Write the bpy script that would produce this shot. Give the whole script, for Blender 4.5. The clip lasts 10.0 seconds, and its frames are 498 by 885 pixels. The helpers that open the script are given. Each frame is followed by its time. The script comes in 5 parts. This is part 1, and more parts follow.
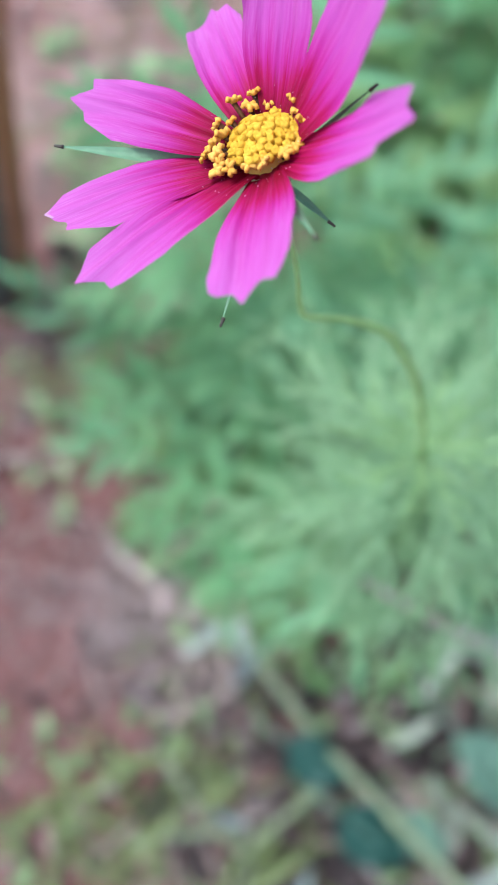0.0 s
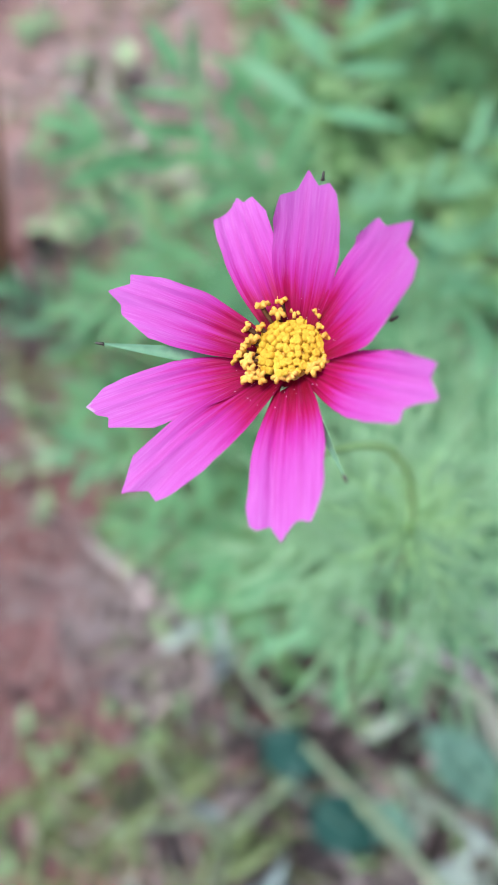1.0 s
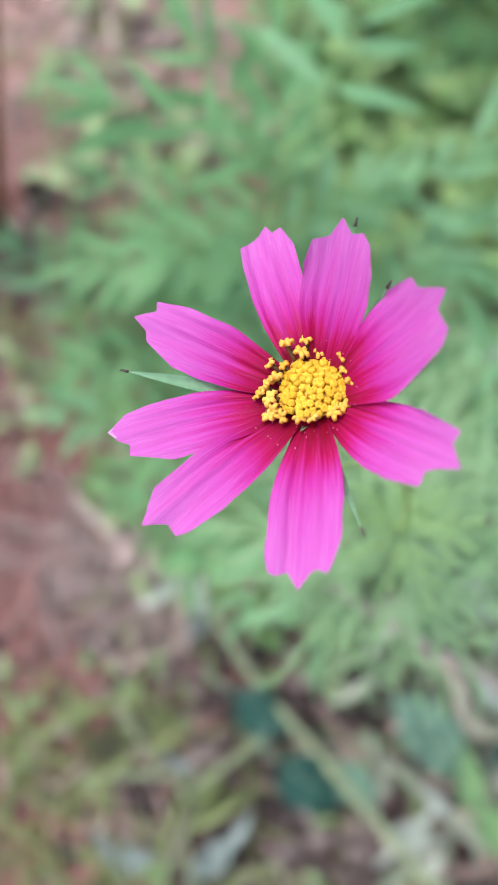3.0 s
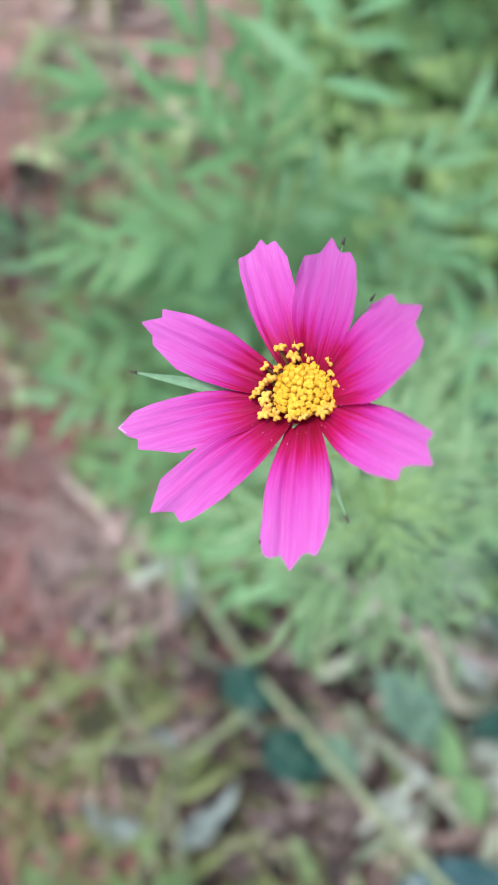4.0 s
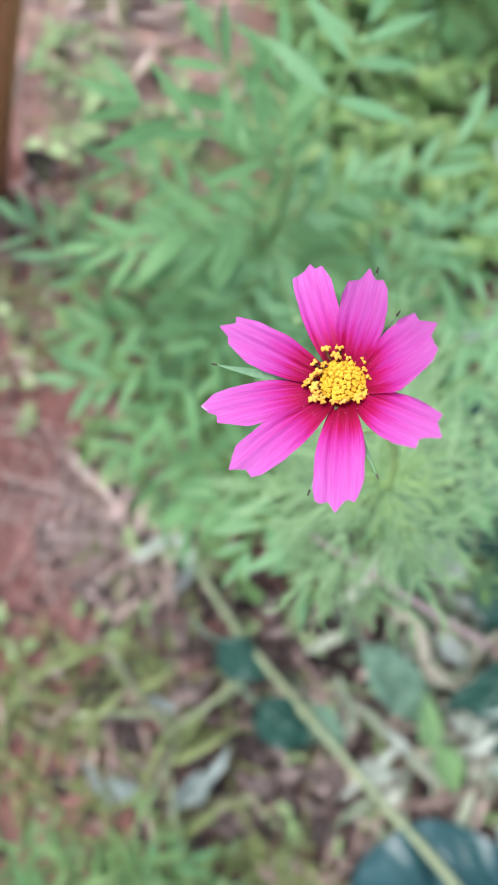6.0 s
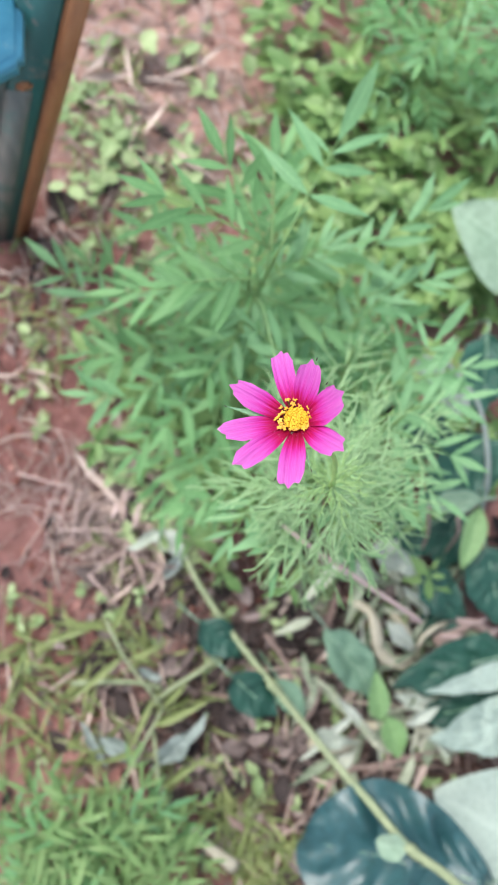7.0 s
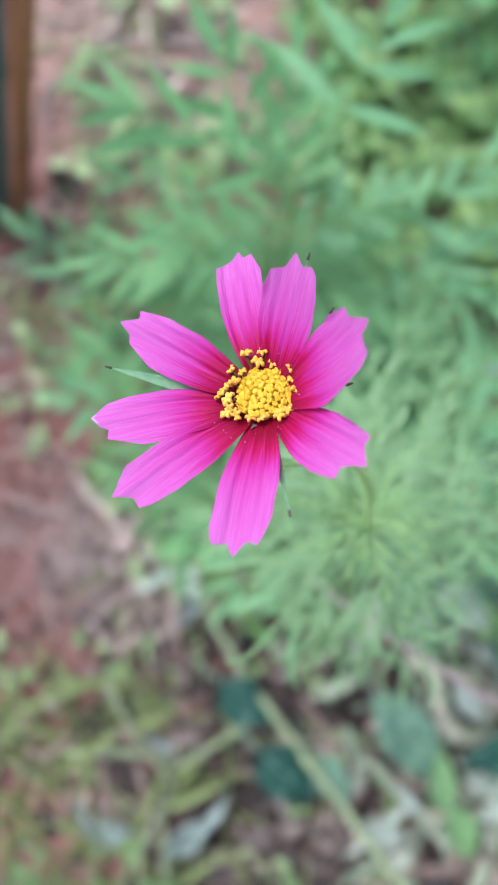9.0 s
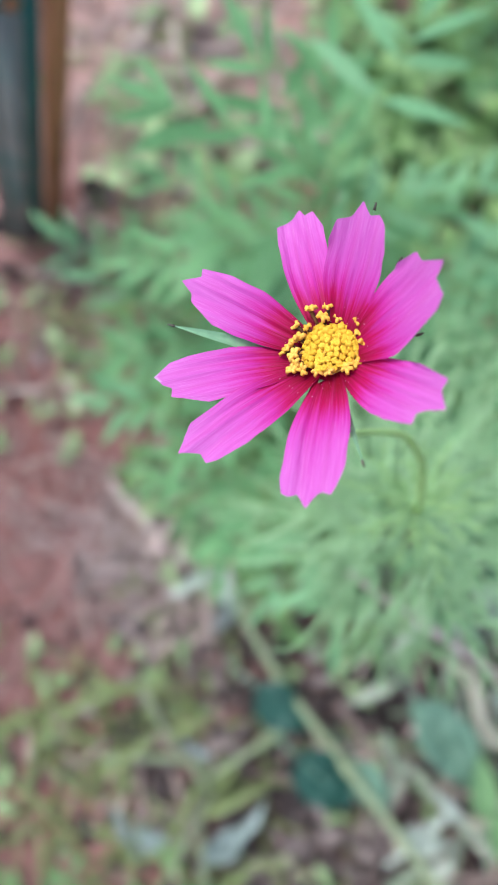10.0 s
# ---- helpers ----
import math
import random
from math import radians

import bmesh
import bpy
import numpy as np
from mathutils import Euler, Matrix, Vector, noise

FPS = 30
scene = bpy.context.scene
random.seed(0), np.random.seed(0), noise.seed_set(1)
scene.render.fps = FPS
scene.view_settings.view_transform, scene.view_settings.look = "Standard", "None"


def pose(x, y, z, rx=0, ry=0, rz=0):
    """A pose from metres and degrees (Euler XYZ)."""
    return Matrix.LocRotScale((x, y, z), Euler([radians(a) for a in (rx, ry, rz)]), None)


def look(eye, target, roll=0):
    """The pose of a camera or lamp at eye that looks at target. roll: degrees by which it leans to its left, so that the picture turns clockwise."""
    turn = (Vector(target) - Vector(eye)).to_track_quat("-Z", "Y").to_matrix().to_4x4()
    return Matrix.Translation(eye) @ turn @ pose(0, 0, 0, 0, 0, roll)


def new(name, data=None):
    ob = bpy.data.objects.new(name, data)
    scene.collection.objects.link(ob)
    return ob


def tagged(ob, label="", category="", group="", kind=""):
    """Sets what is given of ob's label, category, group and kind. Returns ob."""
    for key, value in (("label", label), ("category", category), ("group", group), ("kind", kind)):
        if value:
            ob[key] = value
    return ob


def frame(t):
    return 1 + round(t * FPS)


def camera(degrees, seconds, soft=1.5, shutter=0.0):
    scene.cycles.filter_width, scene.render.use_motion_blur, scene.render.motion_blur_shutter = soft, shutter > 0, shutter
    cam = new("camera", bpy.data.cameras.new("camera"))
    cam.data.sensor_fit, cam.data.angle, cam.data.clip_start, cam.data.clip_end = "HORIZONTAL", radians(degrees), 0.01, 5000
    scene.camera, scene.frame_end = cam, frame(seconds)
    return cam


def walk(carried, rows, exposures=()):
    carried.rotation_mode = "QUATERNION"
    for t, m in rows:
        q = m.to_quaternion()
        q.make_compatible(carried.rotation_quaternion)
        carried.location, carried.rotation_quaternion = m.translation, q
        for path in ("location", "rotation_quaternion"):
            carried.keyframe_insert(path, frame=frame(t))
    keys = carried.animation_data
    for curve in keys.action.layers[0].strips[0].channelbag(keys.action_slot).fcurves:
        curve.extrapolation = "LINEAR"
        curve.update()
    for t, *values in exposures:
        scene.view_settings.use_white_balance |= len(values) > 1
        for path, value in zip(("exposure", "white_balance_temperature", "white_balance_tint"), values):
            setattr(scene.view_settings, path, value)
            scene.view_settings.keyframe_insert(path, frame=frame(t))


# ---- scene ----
cam = camera(35.0, 10.0)
PATH = [
    (0, (0.0289, 0.0342, 0.9928), (0.0599, 0.635, -0.9146), -8.2),
    (0.1, (0.0290, 0.0272, 0.9941), (0.0602, 0.6310, -0.9123), -8.47),
    (0.2, (0.0316, 0.0265, 0.9973), (0.0604, 0.6280, -0.9099), -8.93),
    (0.3, (0.0328, 0.0332, 1.0024), (0.0631, 0.6294, -0.9064), -8.98),
    (0.4, (0.0329, 0.0420, 1.0076), (0.0648, 0.6266, -0.9048), -8.92),
    (0.5, (0.0322, 0.05, 1.0118), (0.0542, 0.636, -0.9003), -9.9),
    (1, (0.026, 0.068, 1.0162), (0.115, 0.5801, -0.9151), -1.1),
    (1.2, (0.0223, 0.0732, 1.0144), (0.1342, 0.5525, -0.9240), 2.94),
    (1.5, (0.0261, 0.079, 1.012), (0.1311, 0.5221, -0.9355), 4.1),
    (1.7, (0.0311, 0.0809, 1.0123), (0.1261, 0.5151, -0.9377), 3.38),
    (2, (0.0271, 0.083, 1.0129), (0.1361, 0.51, -0.9379), 5.4),
    (2.5, (0.0274, 0.0796, 1.016), (0.1454, 0.4906, -0.9378), 7.5),
    (2.7, (0.0222, 0.0829, 1.0193), (0.1357, 0.4886, -0.9358), 7.54),
    (3.8, (0.021, 0.0807, 1.0337), (0.1585, 0.4225, -0.932), 14.15),
    (4, (0.0191, 0.083, 1.0391), (0.1611, 0.417, -0.9277), 15.3),
    (4.2, (0.0229, 0.0815, 1.0441), (0.1615, 0.4090, -0.9239), 15.27),
    (4.5, (0.02, 0.0801, 1.0546), (0.1719, 0.394, -0.9147), 18.2),
    (4.7, (0.0164, 0.0781, 1.0658), (0.1794, 0.3879, -0.9033), 20.13),
    (5, (0.0173, 0.0766, 1.0774), (0.1823, 0.3767, -0.8931), 21.2),
    (5.2, (0.0124, 0.0722, 1.0754), (0.1885, 0.3678, -0.8948), 23.12),
    (5.5, (0.0157, 0.0646, 1.0696), (0.1838, 0.3617, -0.901), 21.8),
    (5.7, (0.0105, 0.0741, 1.0673), (0.1777, 0.3712, -0.9035), 22.12),
    (6.8, (-0.0264, 0.059, 1.2363), (0.2015, 0.3666, -0.7267), 31.64),
    (7, (-0.0248, 0.0474, 1.256), (0.2042, 0.3683, -0.7047), 31.1),
    (7.5, (-0.0198, 0.0379, 1.2052), (0.1952, 0.3909, -0.7516), 27.7),
    (7.7, (-0.0128, 0.0407, 1.1668), (0.1898, 0.4130, -0.7878), 24.94),
    (8, (0.0059, 0.0661, 1.1165), (0.1749, 0.433, -0.8423), 21.1),
    (8.2, (0.0124, 0.0722, 1.0944), (0.1642, 0.4318, -0.8670), 19.23),
    (8.5, (0.0232, 0.0658, 1.072), (0.1432, 0.4429, -0.8885), 14),
    (8.7, (0.0238, 0.0722, 1.0617), (0.1379, 0.4463, -0.8996), 13.22),
    (9, (0.0312, 0.0753, 1.0496), (0.1182, 0.4624, -0.9107), 8.8),
    (9.2, (0.0269, 0.0729, 1.0451), (0.1043, 0.4690, -0.9137), 7.15),
    (9.5, (0.0259, 0.0678, 1.0433), (0.0739, 0.4768, -0.9138), 2.8),
    (10, (0.0221, 0.0648, 1.044), (0.044, 0.4887, -0.9104), -1.3),
]
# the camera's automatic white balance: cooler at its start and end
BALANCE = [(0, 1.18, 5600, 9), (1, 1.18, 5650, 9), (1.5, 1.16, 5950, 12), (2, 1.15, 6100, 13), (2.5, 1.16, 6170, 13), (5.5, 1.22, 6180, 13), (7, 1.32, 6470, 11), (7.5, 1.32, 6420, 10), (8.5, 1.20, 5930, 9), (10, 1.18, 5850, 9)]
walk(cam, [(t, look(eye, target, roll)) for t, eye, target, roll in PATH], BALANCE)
# a small fixed aperture, focused on the flower (its head is set as the subject where it is built)
cam.data.dof.use_dof = True
cam.data.dof.aperture_fstop = 12.0

# ---- light: a bright overcast day ----
world = bpy.data.worlds.new("sky")
scene.world = world
world.use_nodes = True
wn = world.node_tree
wn.nodes.clear()
sky = wn.nodes.new("ShaderNodeTexSky")
sky.sky_type = "NISHITA"
sky.sun_disc = False
sky.sun_elevation, sky.sun_rotation = radians(58), radians(300)
sky.air_density, sky.dust_density, sky.ozone_density = 1.0, 3.0, 1.0
bgn = wn.nodes.new("ShaderNodeBackground")
bgn.inputs["Strength"].default_value = 0.14
wout = wn.nodes.new("ShaderNodeOutputWorld")
cloud = wn.nodes.new("ShaderNodeHueSaturation")
cloud.inputs["Saturation"].default_value = 0.62
wn.links.new(sky.outputs[0], cloud.inputs["Color"])
wn.links.new(cloud.outputs[0], bgn.inputs["Color"])
wn.links.new(bgn.outputs[0], wout.inputs["Surface"])
sun = new("sun", bpy.data.lights.new("sun", "SUN"))
sun.data.energy, sun.data.angle, sun.data.color = 1.5, radians(25), (1.0, 0.97, 0.93)
sun.matrix_basis = look((-0.9, 1.4, 3.0), (0, 0, 0))


# ---- materials ----
def node_mat(name):
    m = bpy.data.materials.new(name)
    m.use_nodes = True
    t = m.node_tree
    t.nodes.clear()
    out = t.nodes.new("ShaderNodeOutputMaterial")
    return m, t, out


def ramp(t, fac, stops):
    r = t.nodes.new("ShaderNodeValToRGB")
    while len(r.color_ramp.elements) < len(stops):
        r.color_ramp.elements.new(0.5)
    for el, (p, c) in zip(r.color_ramp.elements, stops):
        el.position, el.color = p, (*c, 1)
    t.links.new(fac, r.inputs[0])
    return r.outputs[0]


def noise_of(t, scale, detail=4, vec=None, rough=0.55):
    n = t.nodes.new("ShaderNodeTexNoise")
    n.inputs["Scale"].default_value, n.inputs["Detail"].default_value = scale, detail
    n.inputs["Roughness"].default_value = rough
    if vec is not None:
        t.links.new(vec, n.inputs["Vector"])
    return n.outputs["Fac"]


def blend(t, fac, a, b, mode="MIX"):
    x = t.nodes.new("ShaderNodeMix")
    x.data_type, x.blend_type = "RGBA", mode
    for sock, v in ((x.inputs[0], fac), (x.inputs[6], a), (x.inputs[7], b)):
        if isinstance(v, (int, float)):
            sock.default_value = v
        elif isinstance(v, tuple):
            sock.default_value = (*v, 1)
        else:
            t.links.new(v, sock)
    return x.outputs[2]


def bump_of(t, height, strength, distance):
    b = t.nodes.new("ShaderNodeBump")
    b.inputs["Strength"].default_value, b.inputs["Distance"].default_value = strength, distance
    t.links.new(height, b.inputs["Height"])
    return b.outputs[0]


def maths(t, op, a, b=0.0, c=0.0):
    x = t.nodes.new("ShaderNodeMath")
    x.operation = op
    for sock, v in zip(x.inputs, (a, b, c)):
        if isinstance(v, (int, float)):
            sock.default_value = v
        else:
            t.links.new(v, sock)
    return x.outputs[0]


def coords(t, kind="Object"):
    return t.nodes.new("ShaderNodeTexCoord").outputs[kind]


def surface(t, out, colour, rough, normal=None, thin=0.0, spec=0.5):
    p = t.nodes.new("ShaderNodeBsdfPrincipled")
    t.links.new(colour, p.inputs["Base Color"])
    if isinstance(rough, float):
        p.inputs["Roughness"].default_value = rough
    else:
        t.links.new(rough, p.inputs["Roughness"])
    p.inputs["Specular IOR Level"].default_value = spec
    if normal is not None:
        t.links.new(normal, p.inputs["Normal"])
    last = p.outputs[0]
    if thin:
        tr = t.nodes.new("ShaderNodeBsdfTranslucent")
        t.links.new(colour, tr.inputs["Color"])
        mx = t.nodes.new("ShaderNodeMixShader")
        mx.inputs[0].default_value = thin
        t.links.new(last, mx.inputs[1])
        t.links.new(tr.outputs[0], mx.inputs[2])
        last = mx.outputs[0]
    t.links.new(last, out.inputs["Surface"])


def leaf_mat(name, dark, mid, light, rough=0.5, thin=0.25, scale=40.0, vein=0.0, spec=0.4, island=False):
    """Foliage: blotches at two scales and a hue of its own for each piece."""
    m, t, out = node_mat(name)
    geo = coords(t)
    big, fine = noise_of(t, scale, 3, geo), noise_of(t, scale * 9, 4, geo)
    if island:
        rnd = t.nodes.new("ShaderNodeNewGeometry").outputs["Random Per Island"]
    else:
        rnd = t.nodes.new("ShaderNodeObjectInfo").outputs["Random"]
    f = maths(t, "MULTIPLY_ADD", rnd, 0.55, maths(t, "MULTIPLY_ADD", big, 0.55, -0.05))
    col = ramp(t, f, [(0.12, dark), (0.5, mid), (0.9, light)])
    col = blend(t, 0.22, col, ramp(t, fine, [(0.3, tuple(v * 0.55 for v in mid)), (0.7, tuple(min(1, v * 1.5) for v in light))]))
    height = fine
    if vein:
        uv = coords(t, "UV")
        sep = t.nodes.new("ShaderNodeSeparateXYZ")
        t.links.new(uv, sep.inputs[0])
        across = maths(t, "ABSOLUTE", maths(t, "SUBTRACT", sep.outputs[0], 0.5))
        rib = maths(t, "LESS_THAN", across, 0.035)
        side = maths(t, "SINE", maths(t, "MULTIPLY", maths(t, "SUBTRACT", sep.outputs[1], maths(t, "MULTIPLY", across, 0.55)), 55.0))
        side = maths(t, "GREATER_THAN", side, 0.93)
        both = maths(t, "MAXIMUM", rib, maths(t, "MULTIPLY", side, 0.5))
        col = blend(t, maths(t, "MULTIPLY", both, vein), col, tuple(min(1.0, v * 1.5 + 0.03) for v in light))
        height = maths(t, "MULTIPLY_ADD", both, -0.7, fine)
    rg = maths(t, "MULTIPLY_ADD", big, 0.25, rough - 0.12)
    surface(t, out, col, rg, bump_of(t, height, 0.25, 0.0006), thin, spec)
    return m


def petal_mat(name="petal_pink", scar=False):
    m, t, out = node_mat(name)
    uv = coords(t, "UV")
    sep = t.nodes.new("ShaderNodeSeparateXYZ")
    t.links.new(uv, sep.inputs[0])
    u, v = sep.outputs[0], sep.outputs[1]
    rnd = t.nodes.new("ShaderNodeObjectInfo").outputs["Random"]
    cmb = t.nodes.new("ShaderNodeCombineXYZ")
    t.links.new(maths(t, "MULTIPLY", u, 13.0), cmb.inputs[0])
    t.links.new(maths(t, "MULTIPLY", v, 0.9), cmb.inputs[1])
    t.links.new(maths(t, "MULTIPLY", rnd, 37.0), cmb.inputs[2])
    streak = noise_of(t, 1.0, 5, cmb.outputs[0], 0.65)
    cmb2 = t.nodes.new("ShaderNodeCombineXYZ")
    t.links.new(maths(t, "MULTIPLY", u, 60.0), cmb2.inputs[0])
    t.links.new(maths(t, "MULTIPLY", v, 5.0), cmb2.inputs[1])
    t.links.new(maths(t, "MULTIPLY", rnd, 11.0), cmb2.inputs[2])
    fine = noise_of(t, 1.0, 3, cmb2.outputs[0])
    along = maths(t, "ADD", v, maths(t, "MULTIPLY_ADD", streak, 0.5, -0.25))
    col = ramp(t, along, [(0.16, (0.21, 0.001, 0.017)), (0.31, (0.35, 0.002, 0.075)), (0.44, (0.43, 0.022, 0.255)), (0.62, (0.46, 0.068, 0.365)), (1.0, (0.475, 0.115, 0.42))])
    dark = ramp(t, maths(t, "MULTIPLY_ADD", fine, 0.5, maths(t, "MULTIPLY", streak, 0.5)), [(0.34, (0.80, 0.35, 0.62)), (0.5, (1, 1, 1))])
    col = blend(t, 0.32, col, dark, "MULTIPLY")
    # grooves between the lobes and finer veins between them, fading towards the tip
    wander = maths(t, "MULTIPLY_ADD", streak, 0.34, -0.17)
    fade = maths(t, "MULTIPLY", maths(t, "SUBTRACT", 1.0, maths(t, "MULTIPLY", v, 0.80)), ramp(t, noise_of(t, 1.0, 2, cmb.outputs[0]), [(0.35, (0.25, 0.25, 0.25)), (0.62, (1, 1, 1))]))
    veins = 0.0
    for count, lo, power in ((3.0, 0.30, 0.50), (8.0, 0.34, 0.20)):
        saw = maths(t, "ABSOLUTE", maths(t, "SUBTRACT", maths(t, "FRACT", maths(t, "MULTIPLY_ADD", u, count, wander)), 0.5))
        line = ramp(t, saw, [(lo, (0, 0, 0)), (0.5, (1, 1, 1))])
        veins = maths(t, "MAXIMUM", veins, maths(t, "MULTIPLY", line, power))
    veins = maths(t, "MULTIPLY", veins, fade)
    col = blend(t, veins, col, (0.30, 0.002, 0.08))
    if scar:
        # a bleached, gnawed patch at the tip with specks of pink left in it
        ragged = maths(t, "ADD", v, maths(t, "MULTIPLY", fine, 0.06))
        patch = maths(t, "MULTIPLY", maths(t, "GREATER_THAN", ragged, 1.015), maths(t, "LESS_THAN", maths(t, "ABSOLUTE", maths(t, "SUBTRACT", u, 0.36)), 0.11))
        specks = maths(t, "GREATER_THAN", noise_of(t, 1100.0, 2, coords(t)), 0.42)
        col = blend(t, maths(t, "MULTIPLY", maths(t, "MULTIPLY", patch, specks), 0.7), col, (0.50, 0.36, 0.52))
    pale = maths(t, "MULTIPLY", ramp(t, fine, [(0.52, (0, 0, 0)), (0.72, (1, 1, 1))]), maths(t, "MULTIPLY", v, 0.30))
    col = blend(t, pale, col, (0.62, 0.27, 0.56))
    h = maths(t, "MULTIPLY_ADD", streak, 1.0, maths(t, "MULTIPLY_ADD", veins, -0.5, maths(t, "MULTIPLY", fine, 0.35)))
    surface(t, out, col, 0.55, bump_of(t, h, 0.4, 0.0003), 0.3, 0.12)
    return m


def floret_mat(name, a, b):
    m, t, out = node_mat(name)
    n1 = noise_of(t, 900.0, 3, coords(t))
    rnd = t.nodes.new("ShaderNodeObjectInfo").outputs["Random"]
    col = ramp(t, maths(t, "MULTIPLY_ADD", rnd, 0.6, maths(t, "MULTIPLY", n1, 0.5)), [(0.2, a), (0.9, b)])
    surface(t, out, col, 0.7, bump_of(t, n1, 0.5, 0.0002), 0.2, 0.2)
    return m


def soil_mat():
    m, t, out = node_mat("red_soil")
    o = coords(t)
    a, b, c = noise_of(t, 4.0, 5, o), noise_of(t, 38.0, 6, o, 0.65), noise_of(t, 330.0, 4, o, 0.7)
    col = ramp(t, a, [(0.3, (0.25, 0.10, 0.084)), (0.48, (0.40, 0.19, 0.17)), (0.66, (0.55, 0.37, 0.34))])
    col = blend(t, 0.5, col, ramp(t, b, [(0.32, (0.09, 0.038, 0.030)), (0.5, (0.24, 0.105, 0.093)), (0.72, (0.42, 0.26, 0.24))]))
    col = blend(t, 0.3, col, ramp(t, c, [(0.3, (0.06, 0.025, 0.02)), (0.7, (0.36, 0.2, 0.16))]))
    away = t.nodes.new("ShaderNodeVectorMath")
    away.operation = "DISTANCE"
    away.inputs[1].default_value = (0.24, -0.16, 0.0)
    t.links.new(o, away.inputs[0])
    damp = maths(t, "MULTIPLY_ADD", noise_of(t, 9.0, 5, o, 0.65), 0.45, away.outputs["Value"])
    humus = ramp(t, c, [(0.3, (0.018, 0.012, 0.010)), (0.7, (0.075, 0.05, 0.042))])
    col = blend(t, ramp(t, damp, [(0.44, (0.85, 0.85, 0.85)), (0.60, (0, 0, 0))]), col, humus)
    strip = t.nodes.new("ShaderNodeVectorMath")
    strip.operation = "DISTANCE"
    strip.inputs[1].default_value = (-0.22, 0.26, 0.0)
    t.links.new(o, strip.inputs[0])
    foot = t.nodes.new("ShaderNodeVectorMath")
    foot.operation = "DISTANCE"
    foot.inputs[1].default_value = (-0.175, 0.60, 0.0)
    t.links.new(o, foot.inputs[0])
    # one mask for the moist strip and the shade painted round the bench's foot
    moist_shade_dist = maths(t, "MINIMUM", strip.outputs["Value"], maths(t, "MULTIPLY_ADD", foot.outputs["Value"], 1.3, 0.16))
    moist_shade_edge = maths(t, "MULTIPLY_ADD", noise_of(t, 6.0, 5, o, 0.65), 0.36, moist_shade_dist)
    col = blend(t, ramp(t, moist_shade_edge, [(0.40, (0.75, 0.75, 0.75)), (0.62, (0, 0, 0))]), col, ramp(t, b, [(0.3, (0.10, 0.043, 0.037)), (0.7, (0.235, 0.110, 0.100))]))
    back = t.nodes.new("ShaderNodeVectorMath")
    back.operation = "DISTANCE"
    back.inputs[1].default_value = (-0.02, 0.92, 0.0)
    t.links.new(o, back.inputs[0])
    dusty = maths(t, "MULTIPLY_ADD", noise_of(t, 7.0, 5, o, 0.65), 0.3, back.outputs["Value"])
    col = blend(t, ramp(t, dusty, [(0.24, (0.62, 0.62, 0.62)), (0.46, (0, 0, 0))]), col, ramp(t, b, [(0.3, (0.40, 0.25, 0.205)), (0.7, (0.64, 0.47, 0.40))]))
    # the shade under the plants at the bench's foot, painted as darker soil
    foot_shade = maths(t, "MULTIPLY_ADD", noise_of(t, 12.0, 5, o, 0.65), 0.14, foot.outputs["Value"])
    col = blend(t, ramp(t, foot_shade, [(0.12, (0.85, 0.85, 0.85)), (0.20, (0, 0, 0))]), col, ramp(t, b, [(0.3, (0.065, 0.025, 0.019)), (0.7, (0.15, 0.062, 0.05))]))
    h = maths(t, "MULTIPLY_ADD", c, 0.35, b)
    surface(t, out, col, 0.95, bump_of(t, h, 1.0, 0.012), 0.0, 0.2)
    return m


def wood_mat(name, a, b, worn, paint=0.0):
    """Painted or bare timber; the grain runs along the board's z."""
    m, t, out = node_mat(name)
    o = coords(t)
    mp = t.nodes.new("ShaderNodeMapping")
    mp.inputs["Scale"].default_value = (60, 60, 3)
    t.links.new(o, mp.inputs[0])
    grain, blot = noise_of(t, 1.0, 5, mp.outputs[0], 0.65), noise_of(t, 14.0, 5, o, 0.7)
    col = ramp(t, grain, [(0.3, a), (0.7, b)])
    wear = ramp(t, maths(t, "MULTIPLY_ADD", grain, 0.35, maths(t, "MULTIPLY", blot, 0.75)), [(0.62 - paint, (0, 0, 0)), (0.68 - paint, (1, 1, 1))])
    col = blend(t, maths(t, "MULTIPLY", wear, 0.85), col, worn)
    surface(t, out, col, maths(t, "MULTIPLY_ADD", wear, 0.3, 0.45), bump_of(t, maths(t, "MULTIPLY_ADD", wear, -0.6, grain), 0.4, 0.002), 0.0, 0.4)
    return m


def straw_mat(name, a, b, c):
    m, t, out = node_mat(name)
    o = coords(t)
    rnd = t.nodes.new("ShaderNodeNewGeometry").outputs["Random Per Island"]
    n1 = noise_of(t, 90.0, 5, o, 0.7)
    col = ramp(t, maths(t, "MULTIPLY_ADD", n1, 0.6, maths(t, "MULTIPLY_ADD", rnd, 0.7, -0.15)), [(0.15, a), (0.5, b), (0.9, c)])
    surface(t, out, col, 0.75, bump_of(t, n1, 0.5, 0.001), 0.08, 0.25)
    return m


PETAL = petal_mat()
PETAL_SCAR = petal_mat("petal_pink_scarred", True)
FLORET = floret_mat("floret_yellow", (0.60, 0.345, 0.018), (0.72, 0.455, 0.040))
ANTHER = floret_mat("anther_amber", (0.66, 0.34, 0.03), (0.82, 0.49, 0.10))
POLLEN = floret_mat("pollen_white", (0.75, 0.5, 0.62), (0.85, 0.7, 0.75))
FILAMENT = floret_mat("anther_tube_brown", (0.035, 0.012, 0.006), (0.12, 0.045, 0.012))
SCALE = leaf_mat("scale_pale_green", (0.16, 0.26, 0.12), (0.26, 0.36, 0.20), (0.40, 0.46, 0.32), 0.5, 0.3, 60)
